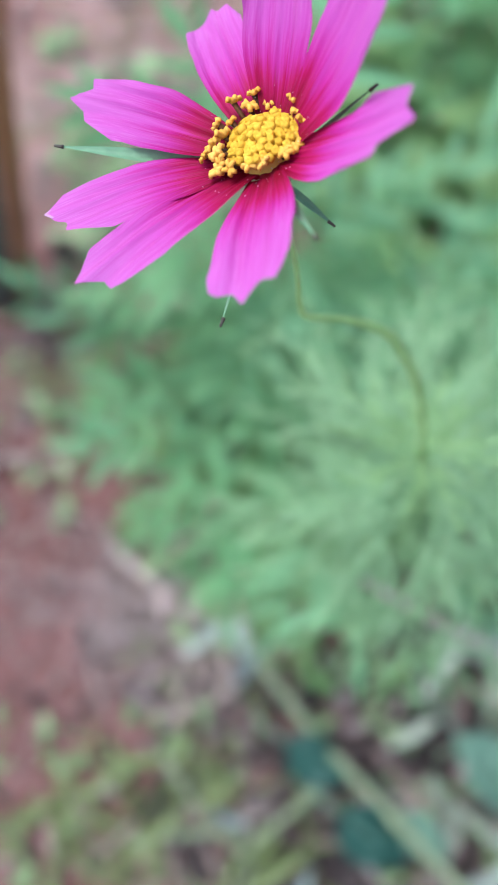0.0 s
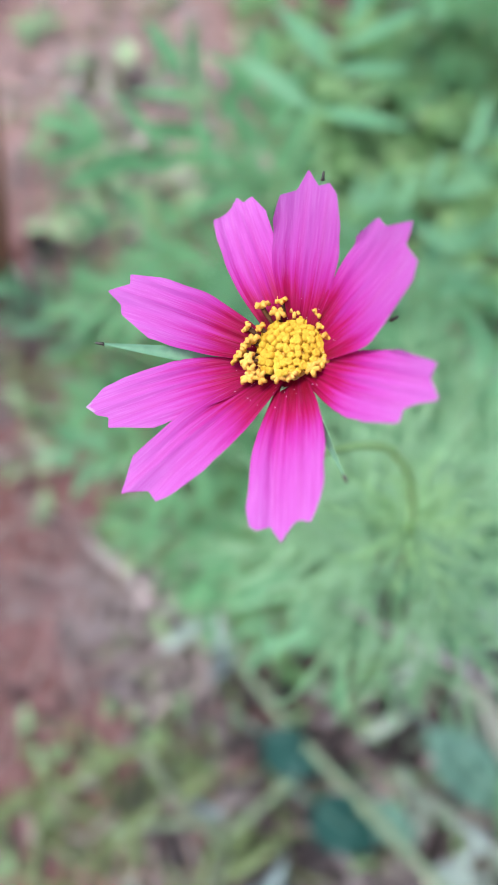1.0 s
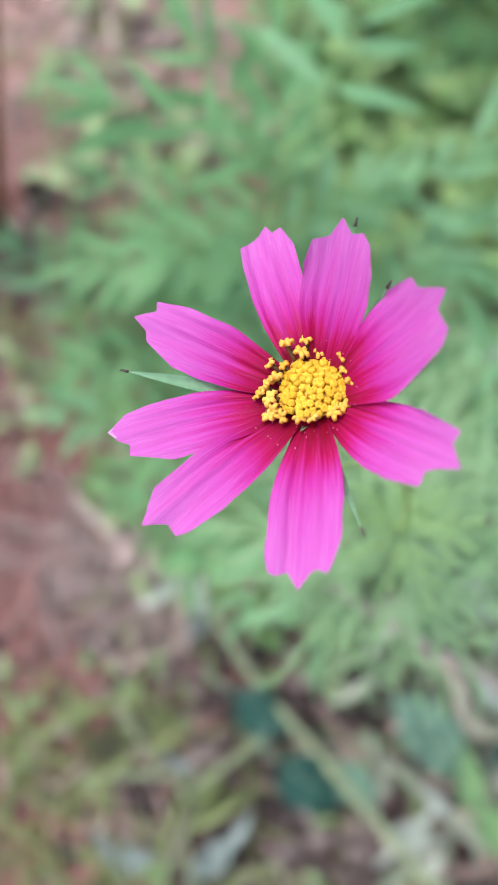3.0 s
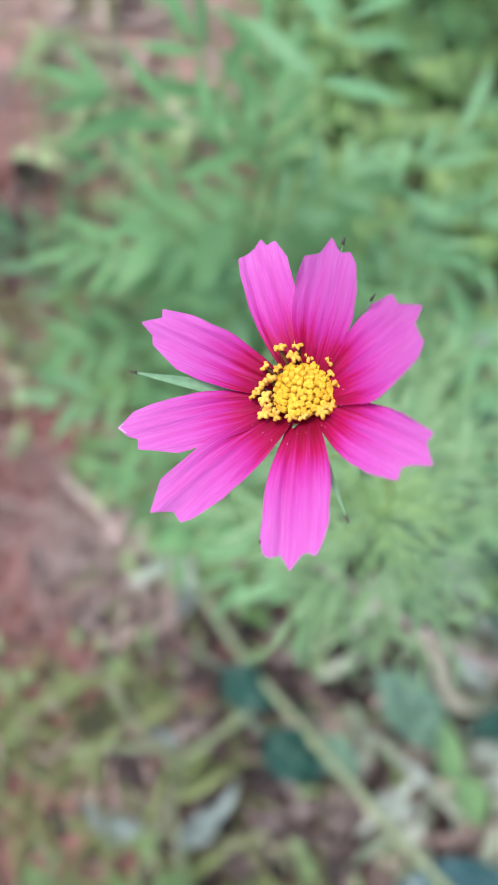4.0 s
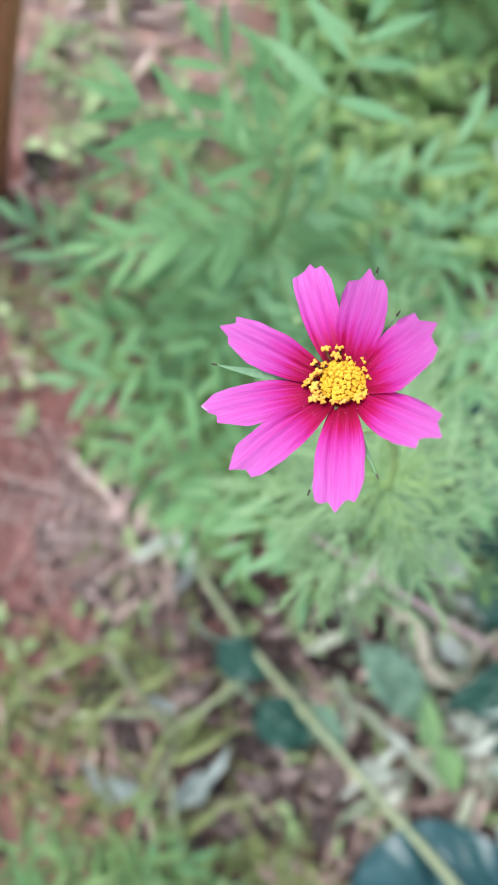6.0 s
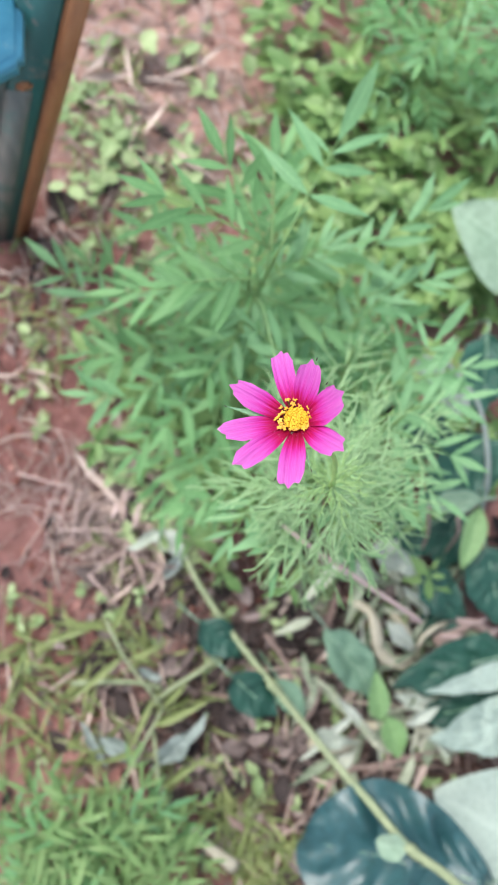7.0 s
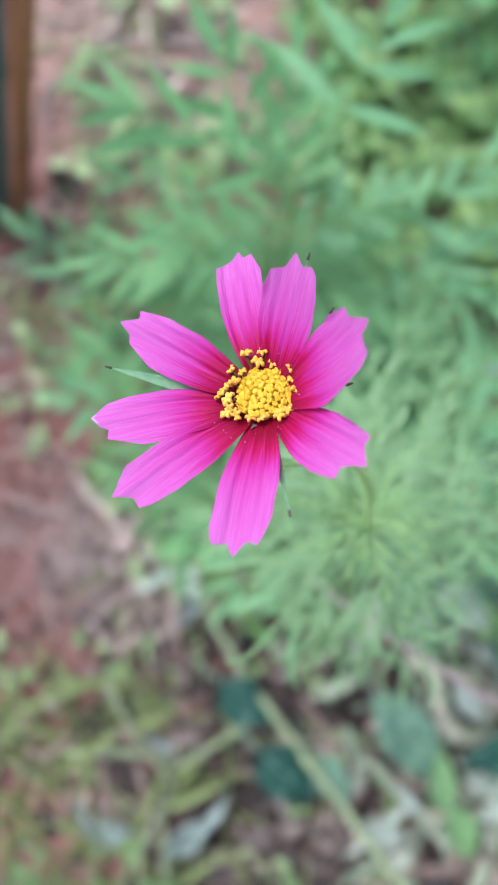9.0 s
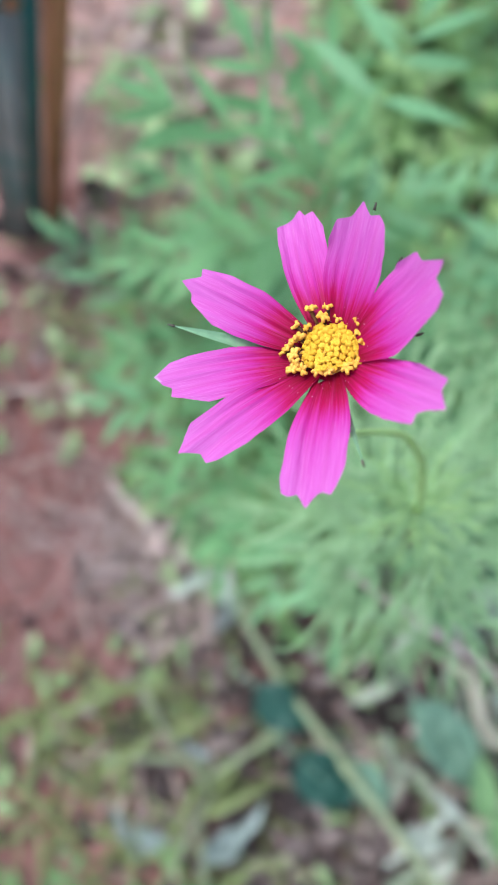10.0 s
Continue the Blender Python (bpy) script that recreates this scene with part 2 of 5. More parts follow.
STEM_GREEN = leaf_mat("stem_green", (0.34, 0.54, 0.20), (0.42, 0.63, 0.25), (0.50, 0.68, 0.32), 0.6, 0.4, 30, spec=0.2)
BRACT = leaf_mat("bract_green", (0.07, 0.17, 0.085), (0.11, 0.24, 0.125), (0.17, 0.31, 0.17), 0.5, 0.15, 60)
TIP_DARK = leaf_mat("bract_tip_dark", (0.02, 0.02, 0.015), (0.05, 0.045, 0.03), (0.09, 0.07, 0.05), 0.6, 0.0, 60)
THREAD = leaf_mat("thread_leaf_green", (0.155, 0.305, 0.125), (0.245, 0.43, 0.19), (0.34, 0.51, 0.27), 0.45, 0.3, 25, island=True)
THREAD_YOUNG = leaf_mat("young_thread_green", (0.18, 0.35, 0.11), (0.26, 0.44, 0.155), (0.33, 0.50, 0.21), 0.5, 0.3, 25, island=True)
PINNATE = leaf_mat("pinnate_leaf_green", (0.064, 0.18, 0.066), (0.118, 0.285, 0.108), (0.20, 0.39, 0.165), 0.5, 0.4, 22, vein=0.28, spec=0.3)
PINNATE_WARM = leaf_mat("warm_pinnate_green", (0.08, 0.16, 0.055), (0.135, 0.245, 0.085), (0.22, 0.335, 0.135), 0.5, 0.35, 22, vein=0.2, spec=0.3)
PINNATE_LIGHT = leaf_mat("pale_pinnate_green", (0.088, 0.23, 0.098), (0.142, 0.315, 0.142), (0.215, 0.405, 0.20), 0.48, 0.35, 22, vein=0.3, spec=0.3)
RACHIS = leaf_mat("rachis_green", (0.09, 0.19, 0.06), (0.13, 0.25, 0.08), (0.17, 0.28, 0.11), 0.5, 0.1, 40)
WEED = leaf_mat("weed_green", (0.075, 0.150, 0.05), (0.185, 0.285, 0.110), (0.36, 0.44, 0.23), 0.5, 0.25, 30, island=True)
WEED_DEEP = leaf_mat("tall_weed_green", (0.045, 0.125, 0.032), (0.12, 0.235, 0.07), (0.255, 0.375, 0.13), 0.5, 0.25, 30, island=True)
GRASS = leaf_mat("grass_green", (0.050, 0.078, 0.024), (0.130, 0.176, 0.054), (0.28, 0.310, 0.125), 0.5, 0.25, 25, island=True)
BROAD_DARK = leaf_mat("broad_leaf_dark", (0.006, 0.036, 0.026), (0.012, 0.06, 0.042), (0.026, 0.10, 0.066), 0.5, 0.08, 16, vein=0.05, spec=0.4)
# dark green with the sky's bluish sheen mixed into the base colour
BROAD_GLOSS = leaf_mat("broad_leaf_glossy", (0.007, 0.042, 0.036), (0.015, 0.066, 0.072), (0.034, 0.105, 0.125), 0.42, 0.05, 12, spec=0.6)
BROAD_MID = leaf_mat("broad_leaf_mid", (0.06, 0.145, 0.09), (0.12, 0.225, 0.145), (0.22, 0.32, 0.235), 0.45, 0.15, 16, vein=0.2, spec=0.4)
BROAD_PALE = leaf_mat("broad_leaf_underside", (0.20, 0.275, 0.23), (0.275, 0.355, 0.305), (0.355, 0.43, 0.38), 0.6, 0.2, 16, vein=0.12, spec=0.3)
BROAD_SOFT = leaf_mat("broad_leaf_light_green", (0.11, 0.20, 0.12), (0.18, 0.28, 0.19), (0.28, 0.37, 0.29), 0.55, 0.2, 9, vein=0.12, spec=0.3)
SILVER = leaf_mat("withered_leaf_grey", (0.11, 0.15, 0.135), (0.18, 0.225, 0.205), (0.28, 0.32, 0.30), 0.7, 0.1, 30, vein=0.3, spec=0.25)
WILT = leaf_mat("wilted_leaf_pale", (0.20, 0.25, 0.19), (0.32, 0.37, 0.30), (0.48, 0.51, 0.45), 0.6, 0.15, 30, vein=0.15, spec=0.3)
LIME = leaf_mat("young_leaf_lime", (0.10, 0.22, 0.075), (0.17, 0.315, 0.12), (0.26, 0.41, 0.19), 0.45, 0.3, 25, vein=0.3)
PALE_STRAW = straw_mat("pale_straw", (0.25, 0.18, 0.165), (0.42, 0.325, 0.30), (0.60, 0.51, 0.47))
STRAW = straw_mat("dry_straw", (0.16, 0.11, 0.095), (0.33, 0.25, 0.215), (0.49, 0.405, 0.35))
TWIG = straw_mat("dry_twig", (0.17, 0.115, 0.10), (0.30, 0.225, 0.20), (0.43, 0.36, 0.32))
HUSK = straw_mat("dry_husk", (0.26, 0.23, 0.16), (0.42, 0.39, 0.29), (0.56, 0.53, 0.43))
DEAD_STEM = straw_mat("dead_stem", (0.035, 0.025, 0.022), (0.11, 0.078, 0.07), (0.36, 0.28, 0.25))
# dead-leaf browns, darkened further to stand for the shaded gaps between scraps
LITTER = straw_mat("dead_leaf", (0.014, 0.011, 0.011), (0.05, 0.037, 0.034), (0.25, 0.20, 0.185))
SHRED = straw_mat("faded_leaf_strip", (0.12, 0.16, 0.10), (0.30, 0.34, 0.245), (0.50, 0.52, 0.43))
STALK = leaf_mat("stalk_pale_green", (0.14, 0.18, 0.092), (0.20, 0.245, 0.132), (0.285, 0.32, 0.20), 0.5, 0.05, 14)
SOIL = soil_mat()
CRUMB = straw_mat("soil_crumb", (0.11, 0.035, 0.025), (0.2, 0.08, 0.06), (0.34, 0.2, 0.17))
LEG_GREEN = wood_mat("green_paint", (0.016, 0.085, 0.084), (0.030, 0.125, 0.118), (0.20, 0.165, 0.15), 0.0)
LEG_BROWN = wood_mat("brown_wood_edge", (0.24, 0.10, 0.04), (0.36, 0.175, 0.08), (0.16, 0.085, 0.05))
LEG_WORN = wood_mat("weathered_wood", (0.09, 0.11, 0.10), (0.24, 0.235, 0.21), (0.10, 0.17, 0.15), 0.06)
SEAT_BLUE = wood_mat("blue_paint", (0.05, 0.24, 0.36), (0.08, 0.31, 0.44), (0.16, 0.34, 0.42))


# ---- mesh helpers ----
def world_of(ob):
    m = ob.matrix_basis.copy()
    while ob.parent is not None:
        m = ob.parent.matrix_basis @ ob.matrix_parent_inverse @ m
        ob = ob.parent
    return m


def mesh_of(name, bm, material):
    me = bpy.data.meshes.new(name)
    bm.to_mesh(me)
    bm.free()
    me.polygons.foreach_set("use_smooth", [True] * len(me.polygons))
    for mt in material if isinstance(material, (list, tuple)) else [material]:
        me.materials.append(mt)
    return me


def part(name, bm, material, parent, label="", local=False):
    """One mesh under a thing; its vertices are in world places unless local is set."""
    me = bm if isinstance(bm, bpy.types.Mesh) else mesh_of(name, bm, material)
    ob = new(name, me)
    if parent is not None:
        ob.parent = parent
        if not local:
            ob.matrix_parent_inverse = world_of(parent).inverted()
    if label:
        ob["label"] = label
    return ob


def root(name, place, label, category, group="", kind=""):
    e = new(name)
    e.empty_display_size = 0.02
    e.matrix_basis = Matrix.Translation(place)
    return tagged(e, label, category, group, kind)


def thing(name, bm, material, label, category, group="", kind=""):
    return tagged(new(name, mesh_of(name, bm, material)), label, category, group, kind)


def smooth_line(points, steps=6):
    """A Catmull-Rom line through the points."""
    p = [Vector(q) for q in points]
    p = [2 * p[0] - p[1]] + p + [2 * p[-1] - p[-2]]
    out = []
    for k in range(1, len(p) - 2):
        for s in range(steps):
            x = s / steps
            a, b, c, d = p[k - 1], p[k], p[k + 1], p[k + 2]
            out.append(0.5 * ((2 * b) + (c - a) * x + (2 * a - 5 * b + 4 * c - d) * x * x + (3 * b - a - 3 * c + d) * x ** 3))
    out.append(p[-2])
    return out


def tube(bm, pts, r0, r1, sides=6, flat=1.0, wobble=0.0):
    """A tapered tube along the points, flattened by flat, with closed ends."""
    rings, n = [], len(pts)
    up = Vector((0.13, 0.31, 0.94))
    for k, p in enumerate(pts):
        d = (pts[min(k + 1, n - 1)] - pts[max(k - 1, 0)]).normalized()
        a = d.cross(up)
        a = a.normalized() if a.length > 1e-4 else Vector((1, 0, 0))
        b = a.cross(d)
        r = r0 + (r1 - r0) * k / (n - 1)
        if wobble:
            r *= 1 + wobble * noise.noise(p * 70)
        rings.append([bm.verts.new(p + a * r * math.cos(w) + b * r * flat * math.sin(w)) for w in [2 * math.pi * s / sides for s in range(sides)]])
    for q, s in zip(rings, rings[1:]):
        for k in range(sides):
            bm.faces.new((q[k], q[(k + 1) % sides], s[(k + 1) % sides], s[k]))
    bm.faces.new(rings[0][::-1])
    bm.faces.new(rings[-1])


def leaf_shape(bm, length, width, rows=10, cols=4, fold=0.25, droop=0.15, peak=0.4, wave=0.0, tipn=1.0, seed=0.0, quilt=0.0, twist=0.0):
    """A leaf along +y from the origin, face up +z, with a folded midrib, a drooping tip and, for quilt, ribs between side veins."""
    uvl = bm.loops.layers.uv.verify()
    grid = []
    for j in range(rows + 1):
        v = j / rows
        x = v / peak if v < peak else (1 - v) / (1 - peak)
        h = width / 2 * max(0.02, math.sin(math.pi / 2 * min(1, x)) ** (0.9 if v < peak else tipn))
        line = []
        for i in range(-cols, cols + 1):
            s = i / cols
            z = fold * abs(s) * h - droop * length * v * v
            z += wave * width * math.sin(v * 9 + seed + (2 if s > 0 else 0)) * abs(s) ** 1.5
            if quilt:
                z += quilt * math.sin((v - 0.28 * abs(s)) * 34) * math.sin(math.pi * min(1, abs(s) * 1.05)) * math.sin(math.pi * v)
            z += twist * s * h * v
            line.append((bm.verts.new((s * h, v * length, z)), (s * 0.5 + 0.5, v)))
        grid.append(line)
    for a, b in zip(grid, grid[1:]):
        for k in range(2 * cols):
            quad = (a[k], a[k + 1], b[k + 1], b[k])
            f = bm.faces.new([q[0] for q in quad])
            for lp, q in zip(f.loops, quad):
                lp[uvl].uv = q[1]


def moved(bm, start, m):
    bm.verts.ensure_lookup_table()
    for v in bm.verts[start:]:
        v.co = m @ v.co


def aim(at, way, up=(0, 0, 1), scale=(1, 1, 1)):
    """A pose at a place whose +y goes along way and whose +z is nearest to up."""
    y = Vector(way).normalized()
    x = y.cross(Vector(up))
    x = x.normalized() if x.length > 1e-4 else Vector((1, 0, 0))
    z = x.cross(y)
    m = Matrix((x, y, z)).transposed().to_4x4()
    return Matrix.Translation(at) @ m @ Matrix.Diagonal((*scale, 1))


rnd = random.Random(7)

# ---- the ground: one sheet of red soil, fine near the plant and coarse out to the horizon ----
def ground_height(x, y):
    p = Vector((x, y, 0))
    h = 0.018 * noise.noise(p * 3.1) + 0.008 * noise.noise(p * 11) + 0.004 * noise.noise(p * 37) + 0.002 * noise.noise(p * 95)
    return h * min(1.0, 3.0 / (1.0 + abs(x) + abs(y))) - 0.004


def spread(n, near, far, centre):
    out = []
    for k in range(-n, n + 1):
        s = k / n
        out.append(centre + near * s + math.copysign((far - near) * abs(s) ** 9, s))
    return out


def build_ground():
    xs, ys = spread(110, 0.95, 400.0, 0.12), spread(130, 1.2, 400.0, 0.3)
    verts = [(x, y, ground_height(x, y)) for y in ys for x in xs]
    nx = len(xs)
    faces = [(j * nx + i, j * nx + i + 1, (j + 1) * nx + i + 1, (j + 1) * nx + i) for j in range(len(ys) - 1) for i in range(nx - 1)]
    me = bpy.data.meshes.new("ground")
    me.from_pydata(verts, [], faces)
    me.polygons.foreach_set("use_smooth", [True] * len(faces))
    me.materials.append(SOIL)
    tagged(new("ground", me), "bare red earth with crumbs and dry litter", "ground", kind="structure")


build_ground()


# ---- the bench: a leaning leg of green-painted timber under a blue seat ----
def board(bm, corners, way, bevel=0.004):
    """A board: four corners at its foot, swept along way, with bevelled edges."""
    lo = [bm.verts.new(c) for c in corners]
    hi = [bm.verts.new(Vector(c) + Vector(way)) for c in corners]
    bm.faces.new(lo[::-1])
    bm.faces.new(hi)
    for k in range(4):
        bm.faces.new((lo[k], lo[(k + 1) % 4], hi[(k + 1) % 4], hi[k]))
    bmesh.ops.bevel(bm, geom=list(bm.edges), offset=bevel, segments=2, affect="EDGES")


def build_bench():
    bench = root("bench", (-0.24, 0.64, 0), "old bench with a leaning green-painted leg and a blue seat", "bench")
    up = Vector((0.2485, -0.118, 1.0)) * 0.76
    outer = Vector((-0.210, 0.631, 0.0)) - up * 0.02
    corner = outer - Vector((0.027, 0.016, 0))
    left = corner - Vector((0.040, -0.004, 0))
    back = Vector((-0.004, 0.030, 0))
    bm = bmesh.new()
    board(bm, [left, corner, corner + back, left + back], up, 0.003)
    part("leg", bm, LEG_GREEN, bench, "worn dark green paint on a timber leg")
    bm = bmesh.new()
    board(bm, [corner + Vector((0.001, 0, 0)), outer, outer + Vector((-0.004, 0.012, 0)), corner + Vector((0.001, 0.022, 0))], up, 0.002)
    part("leg_edge", bm, LEG_BROWN, bench, "bare brown edge strip of the leg")
    bm = bmesh.new()
    inner = left.lerp(corner, 0.66)
    board(bm, [left + Vector((-0.002, -0.003, 0)), inner + Vector((0, -0.003, 0)), inner + Vector((0, 0.004, 0)), left + Vector((-0.002, 0.004, 0))], up * 0.66, 0.002)
    part("worn_face", bm, LEG_WORN, bench, "weathered grey-brown timber where the paint has gone")
    bm = bmesh.new()
    knot = left.lerp(corner, 0.42) + up * 0.665 + Vector((0, -0.002, 0))
    board(bm, [knot + Vector((-0.009, -0.002, 0)), knot + Vector((0.009, -0.002, 0)), knot + Vector((0.008, 0.004, 0)), knot + Vector((-0.008, 0.004, 0))], up * 0.022, 0.004)
    part("splinter", bm, LEG_BROWN, bench, "orange-brown broken end of bare wood")
    bm = bmesh.new()
    away = Vector((0.018, -0.003, 0))
    board(bm, [left - away, left - Vector((0.0005, 0, 0)), left + back * 0.7 - Vector((0.0005, 0, 0)), left + back * 0.7 - away], up * 0.78, 0.002)
    part("leg_side", bm, LEG_WORN, bench, "weathered grey-brown side of the leg")
    bm = bmesh.new()
    board(bm, [(-0.245, 0.426, 0.60), (-0.119, 0.500, 0.60), (-0.108, 0.80, 0.60), (-0.245, 0.805, 0.60)], (0, 0, 0.03), 0.006)
    part("seat", bm, SEAT_BLUE, bench, "blue-painted seat board")


build_bench()


# ---- the cosmos: one pink flower on a hooked stem over a crown of thread leaves ----
HEAD = Vector((0.0421, 0.1167, 0.8814))
FACE = Vector((-0.418, 0.149, 0.896)).normalized()
cosmos = root("cosmos_plant", (0.17, 0.15, 0.0), "tall cosmos with one pink flower and feathery thread leaves", "flower plant")
stem_line = smooth_line([(0.172, 0.150, -0.01), (0.160, 0.142, 0.22), (0.138, 0.128, 0.45), (0.112, 0.112, 0.62), (0.098, 0.104, 0.69), (0.0895, 0.1005, 0.738), (0.0875, 0.1060, 0.758), (0.084, 0.1115, 0.776), (0.0786, 0.1150, 0.790), (0.0737, 0.1157, 0.802),
                         (0.0661, 0.1147, 0.814), (0.058, 0.1130, 0.824), (0.0505, 0.1112, 0.8315), (0.0480, 0.1107, 0.838), (0.0470, 0.1112, 0.855), tuple(HEAD - FACE * 0.006)], 8)
bm = bmesh.new()
tube(bm, stem_line, 0.0024, 0.0004, 8, 1.0, 0.08)
part("stem", bm, STEM_GREEN, cosmos, "slender yellow-green stem hooked under the flower")


def build_head():
    """The cup of sepals under the flower; its own origin lies at the flower's middle."""
    bm = bmesh.new()
    rows = [(-0.0068, 0.0012), (-0.0055, 0.0026), (-0.003, 0.0042), (-0.0008, 0.0048), (0.0006, 0.0042)]
    frame_m = aim((0, 0, 0), FACE, (0, 0, 1))
    rings = [[bm.verts.new(frame_m @ Vector((r * math.cos(a), h, r * math.sin(a)))) for a in [2 * math.pi * k / 16 for k in range(16)]] for h, r in rows]
    for a, b in zip(rings, rings[1:]):
        for k in range(16):
            bm.faces.new((a[k], a[(k + 1) % 16], b[(k + 1) % 16], b[k]))
    bm.faces.new(rings[0])
    bm.faces.new(rings[-1][::-1])
    me = mesh_of("flower_head", bm, BRACT)
    ob = new("flower_head", me)
    ob.parent = cosmos
    ob.matrix_parent_inverse = world_of(cosmos).inverted()
    ob.matrix_basis = Matrix.Translation(HEAD)
    ob["label"] = "open pink flower with a yellow middle"
    return ob


head = build_head()
cam.data.dof.focus_object = head


def petal(tip, left, right, rim, bow, cup, lean, seed, mat=PETAL, note=""):
    """One petal from the cup to its toothed tip: a pleated blade, bowed along its length. rim: the edge of the tip from side to side, as (across, along)."""
    tip = Vector(tip) / 1000
    base = (tip - FACE * tip.dot(FACE)).normalized() * 0.0028 + Vector((0.0006, 0.0008, 0.0009))
    along = tip - base
    length = along.length
    u = along.normalized()
    w = FACE.cross(u).normalized()
    out = u.cross(w)
    w = (w * math.cos(lean) + out * math.sin(lean)).normalized()
    out = u.cross(w)
    bm = bmesh.new()
    uvl = bm.loops.layers.uv.verify()
    cols, rows, grid = 44, 28, []
    for j in range(rows + 1):
        v = j / rows
        f = 0.34 + 0.66 * math.sin(math.pi / 2 * min(1, v / 0.62)) ** 1.15
        line = []
        for i in range(cols + 1):
            s = 2 * i / cols - 1
            h = (right if s > 0 else left) / 1000 * f
            d = float(np.interp(s, [q[0] for q in rim], [q[1] for q in rim])) - 1
            y = v + d * max(0.0, (v - 0.3) / 0.7) ** 1.6
            z = bow / 1000 * math.sin(math.pi * min(1, v)) + cup / 1000 * s * s * (0.3 + v)
            z += 0.00024 * math.cos(3 * math.pi * s + seed) * math.sin(math.pi * min(1, v * 0.95)) ** 0.7
            z += 0.00009 * math.cos(7.3 * math.pi * s + 2 * seed) * math.sin(math.pi * min(1, v * 0.9))
            z += 0.00035 * noise.noise(Vector((s * 2 + seed, v * 3, seed))) + 0.0011 * v * v * noise.noise(Vector((s * 1.2, seed * 3, 1)))
            line.append((bm.verts.new(base + u * length * y + w * h * s * (1 + 0.04 * noise.noise(Vector((seed, v * 5, s)))) + out * z), (i / cols, v)))
        grid.append(line)
    for a, b in zip(grid, grid[1:]):
        for i in range(cols):
            quad = (a[i], a[i + 1], b[i + 1], b[i])
            f = bm.faces.new([q[0] for q in quad])
            for lp, q in zip(f.loops, quad):
                lp[uvl].uv = q[1]
    return part("petal", bm, mat, head, note, local=True)


# tip from the flower's middle in mm, half widths in mm, the toothed rim, bow, cup, lean
petal((-36.4, -1.7, -2.4), 5.3, 6.9, ((-1, 0.80), (-0.86, 0.93), (-0.38, 1.04), (0.04, 0.99), (0.2, 0.93), (0.6, 0.935), (1, 0.70)), 1.5, 0.8, 0.1, 1.0, PETAL_SCAR, "pink petal with a bleached tip")
petal((-29.2, 21.0, -1.3), 5.5, 6.1, ((-1, 0.78), (-0.76, 0.95), (-0.45, 0.93), (0.03, 1.04), (0.27, 0.94), (0.56, 0.91), (1, 0.70)), 1.5, 0.8, 0.0, 2.0)
petal((-3.2, 36.9, -4.7), 5.7, 5.1, ((-1, 0.82), (-0.72, 0.965), (-0.36, 0.965), (-0.18, 1.03), (0.5, 0.985), (0.95, 0.95), (1, 0.88)), 1.8, 1.0, 0.0, 3.0)
petal((9.4, 24.4, 18.4), 6.1, 7.2, ((-1, 0.78), (-0.67, 0.945), (-0.33, 1.0), (0.0, 0.975), (0.34, 1.06), (0.57, 0.93), (0.92, 0.89), (1, 0.74)), -0.5, 1.2, 0.0, 4.0)
petal((18.4, 6.8, 29.3), 9.3, 7.2, ((-1, 0.74), (-0.83, 0.93), (-0.62, 1.0), (-0.14, 0.95), (0.07, 1.05), (0.5, 0.90), (0.85, 0.88), (1, 0.70)), -1.0, 1.0, 0.0, 5.0)
petal((15.1, -18.0, 27.7), 6.9, 5.4, ((-1, 0.78), (-0.81, 0.955), (-0.45, 0.92), (-0.28, 0.96), (-0.06, 1.09), (0.45, 0.97), (0.85, 1.0), (1, 0.72)), -1.0, 0.8, 0.0, 6.0)
petal((-7.8, -31.8, 16.5), 6.5, 6.7, ((-1, 0.86), (-0.88, 0.965), (-0.7, 0.985), (-0.45, 0.955), (-0.12, 1.06), (0.2, 0.985), (0.36, 0.97), (0.63, 1.0), (0.78, 0.95), (1, 0.83)), 0.5, 1.0, 0.0, 7.0)
petal((-31.2, -19.6, 5.3), 5.4, 6.6, ((-1, 0.86), (-0.74, 0.93), (-0.25, 1.03), (0.18, 0.925), (0.63, 0.94), (0.84, 0.88), (1, 0.70)), 1.2, 0.8, 0.0, 8.0)


def build_pollen():
    """Pale grains fallen on the petals round the middle."""
    r2 = random.Random(8)
    bm = bmesh.new()
    for pt in [c for c in bpy.data.objects if c.name.startswith("petal")]:
        vs = [v.co for v in pt.data.vertices if 0.005 < v.co.length < 0.012]
        for _ in range(9):
            p = r2.choice(vs) + FACE * 0.0004
            s = r2.uniform(0.00005, 0.00012)
            ring = [bm.verts.new(p + Vector((s * math.cos(q * 1.571), s * math.sin(q * 1.571), 0))) for q in range(4)]
            top, low = bm.verts.new(p + FACE * s), bm.verts.new(p - FACE * s)
            for q in range(4):
                bm.faces.new((ring[q], ring[(q + 1) % 4], top))
                bm.faces.new((ring[(q + 1) % 4], ring[q], low))
    part("pollen", bm, POLLEN, head, "pale grains of fallen pollen", local=True)


build_pollen()


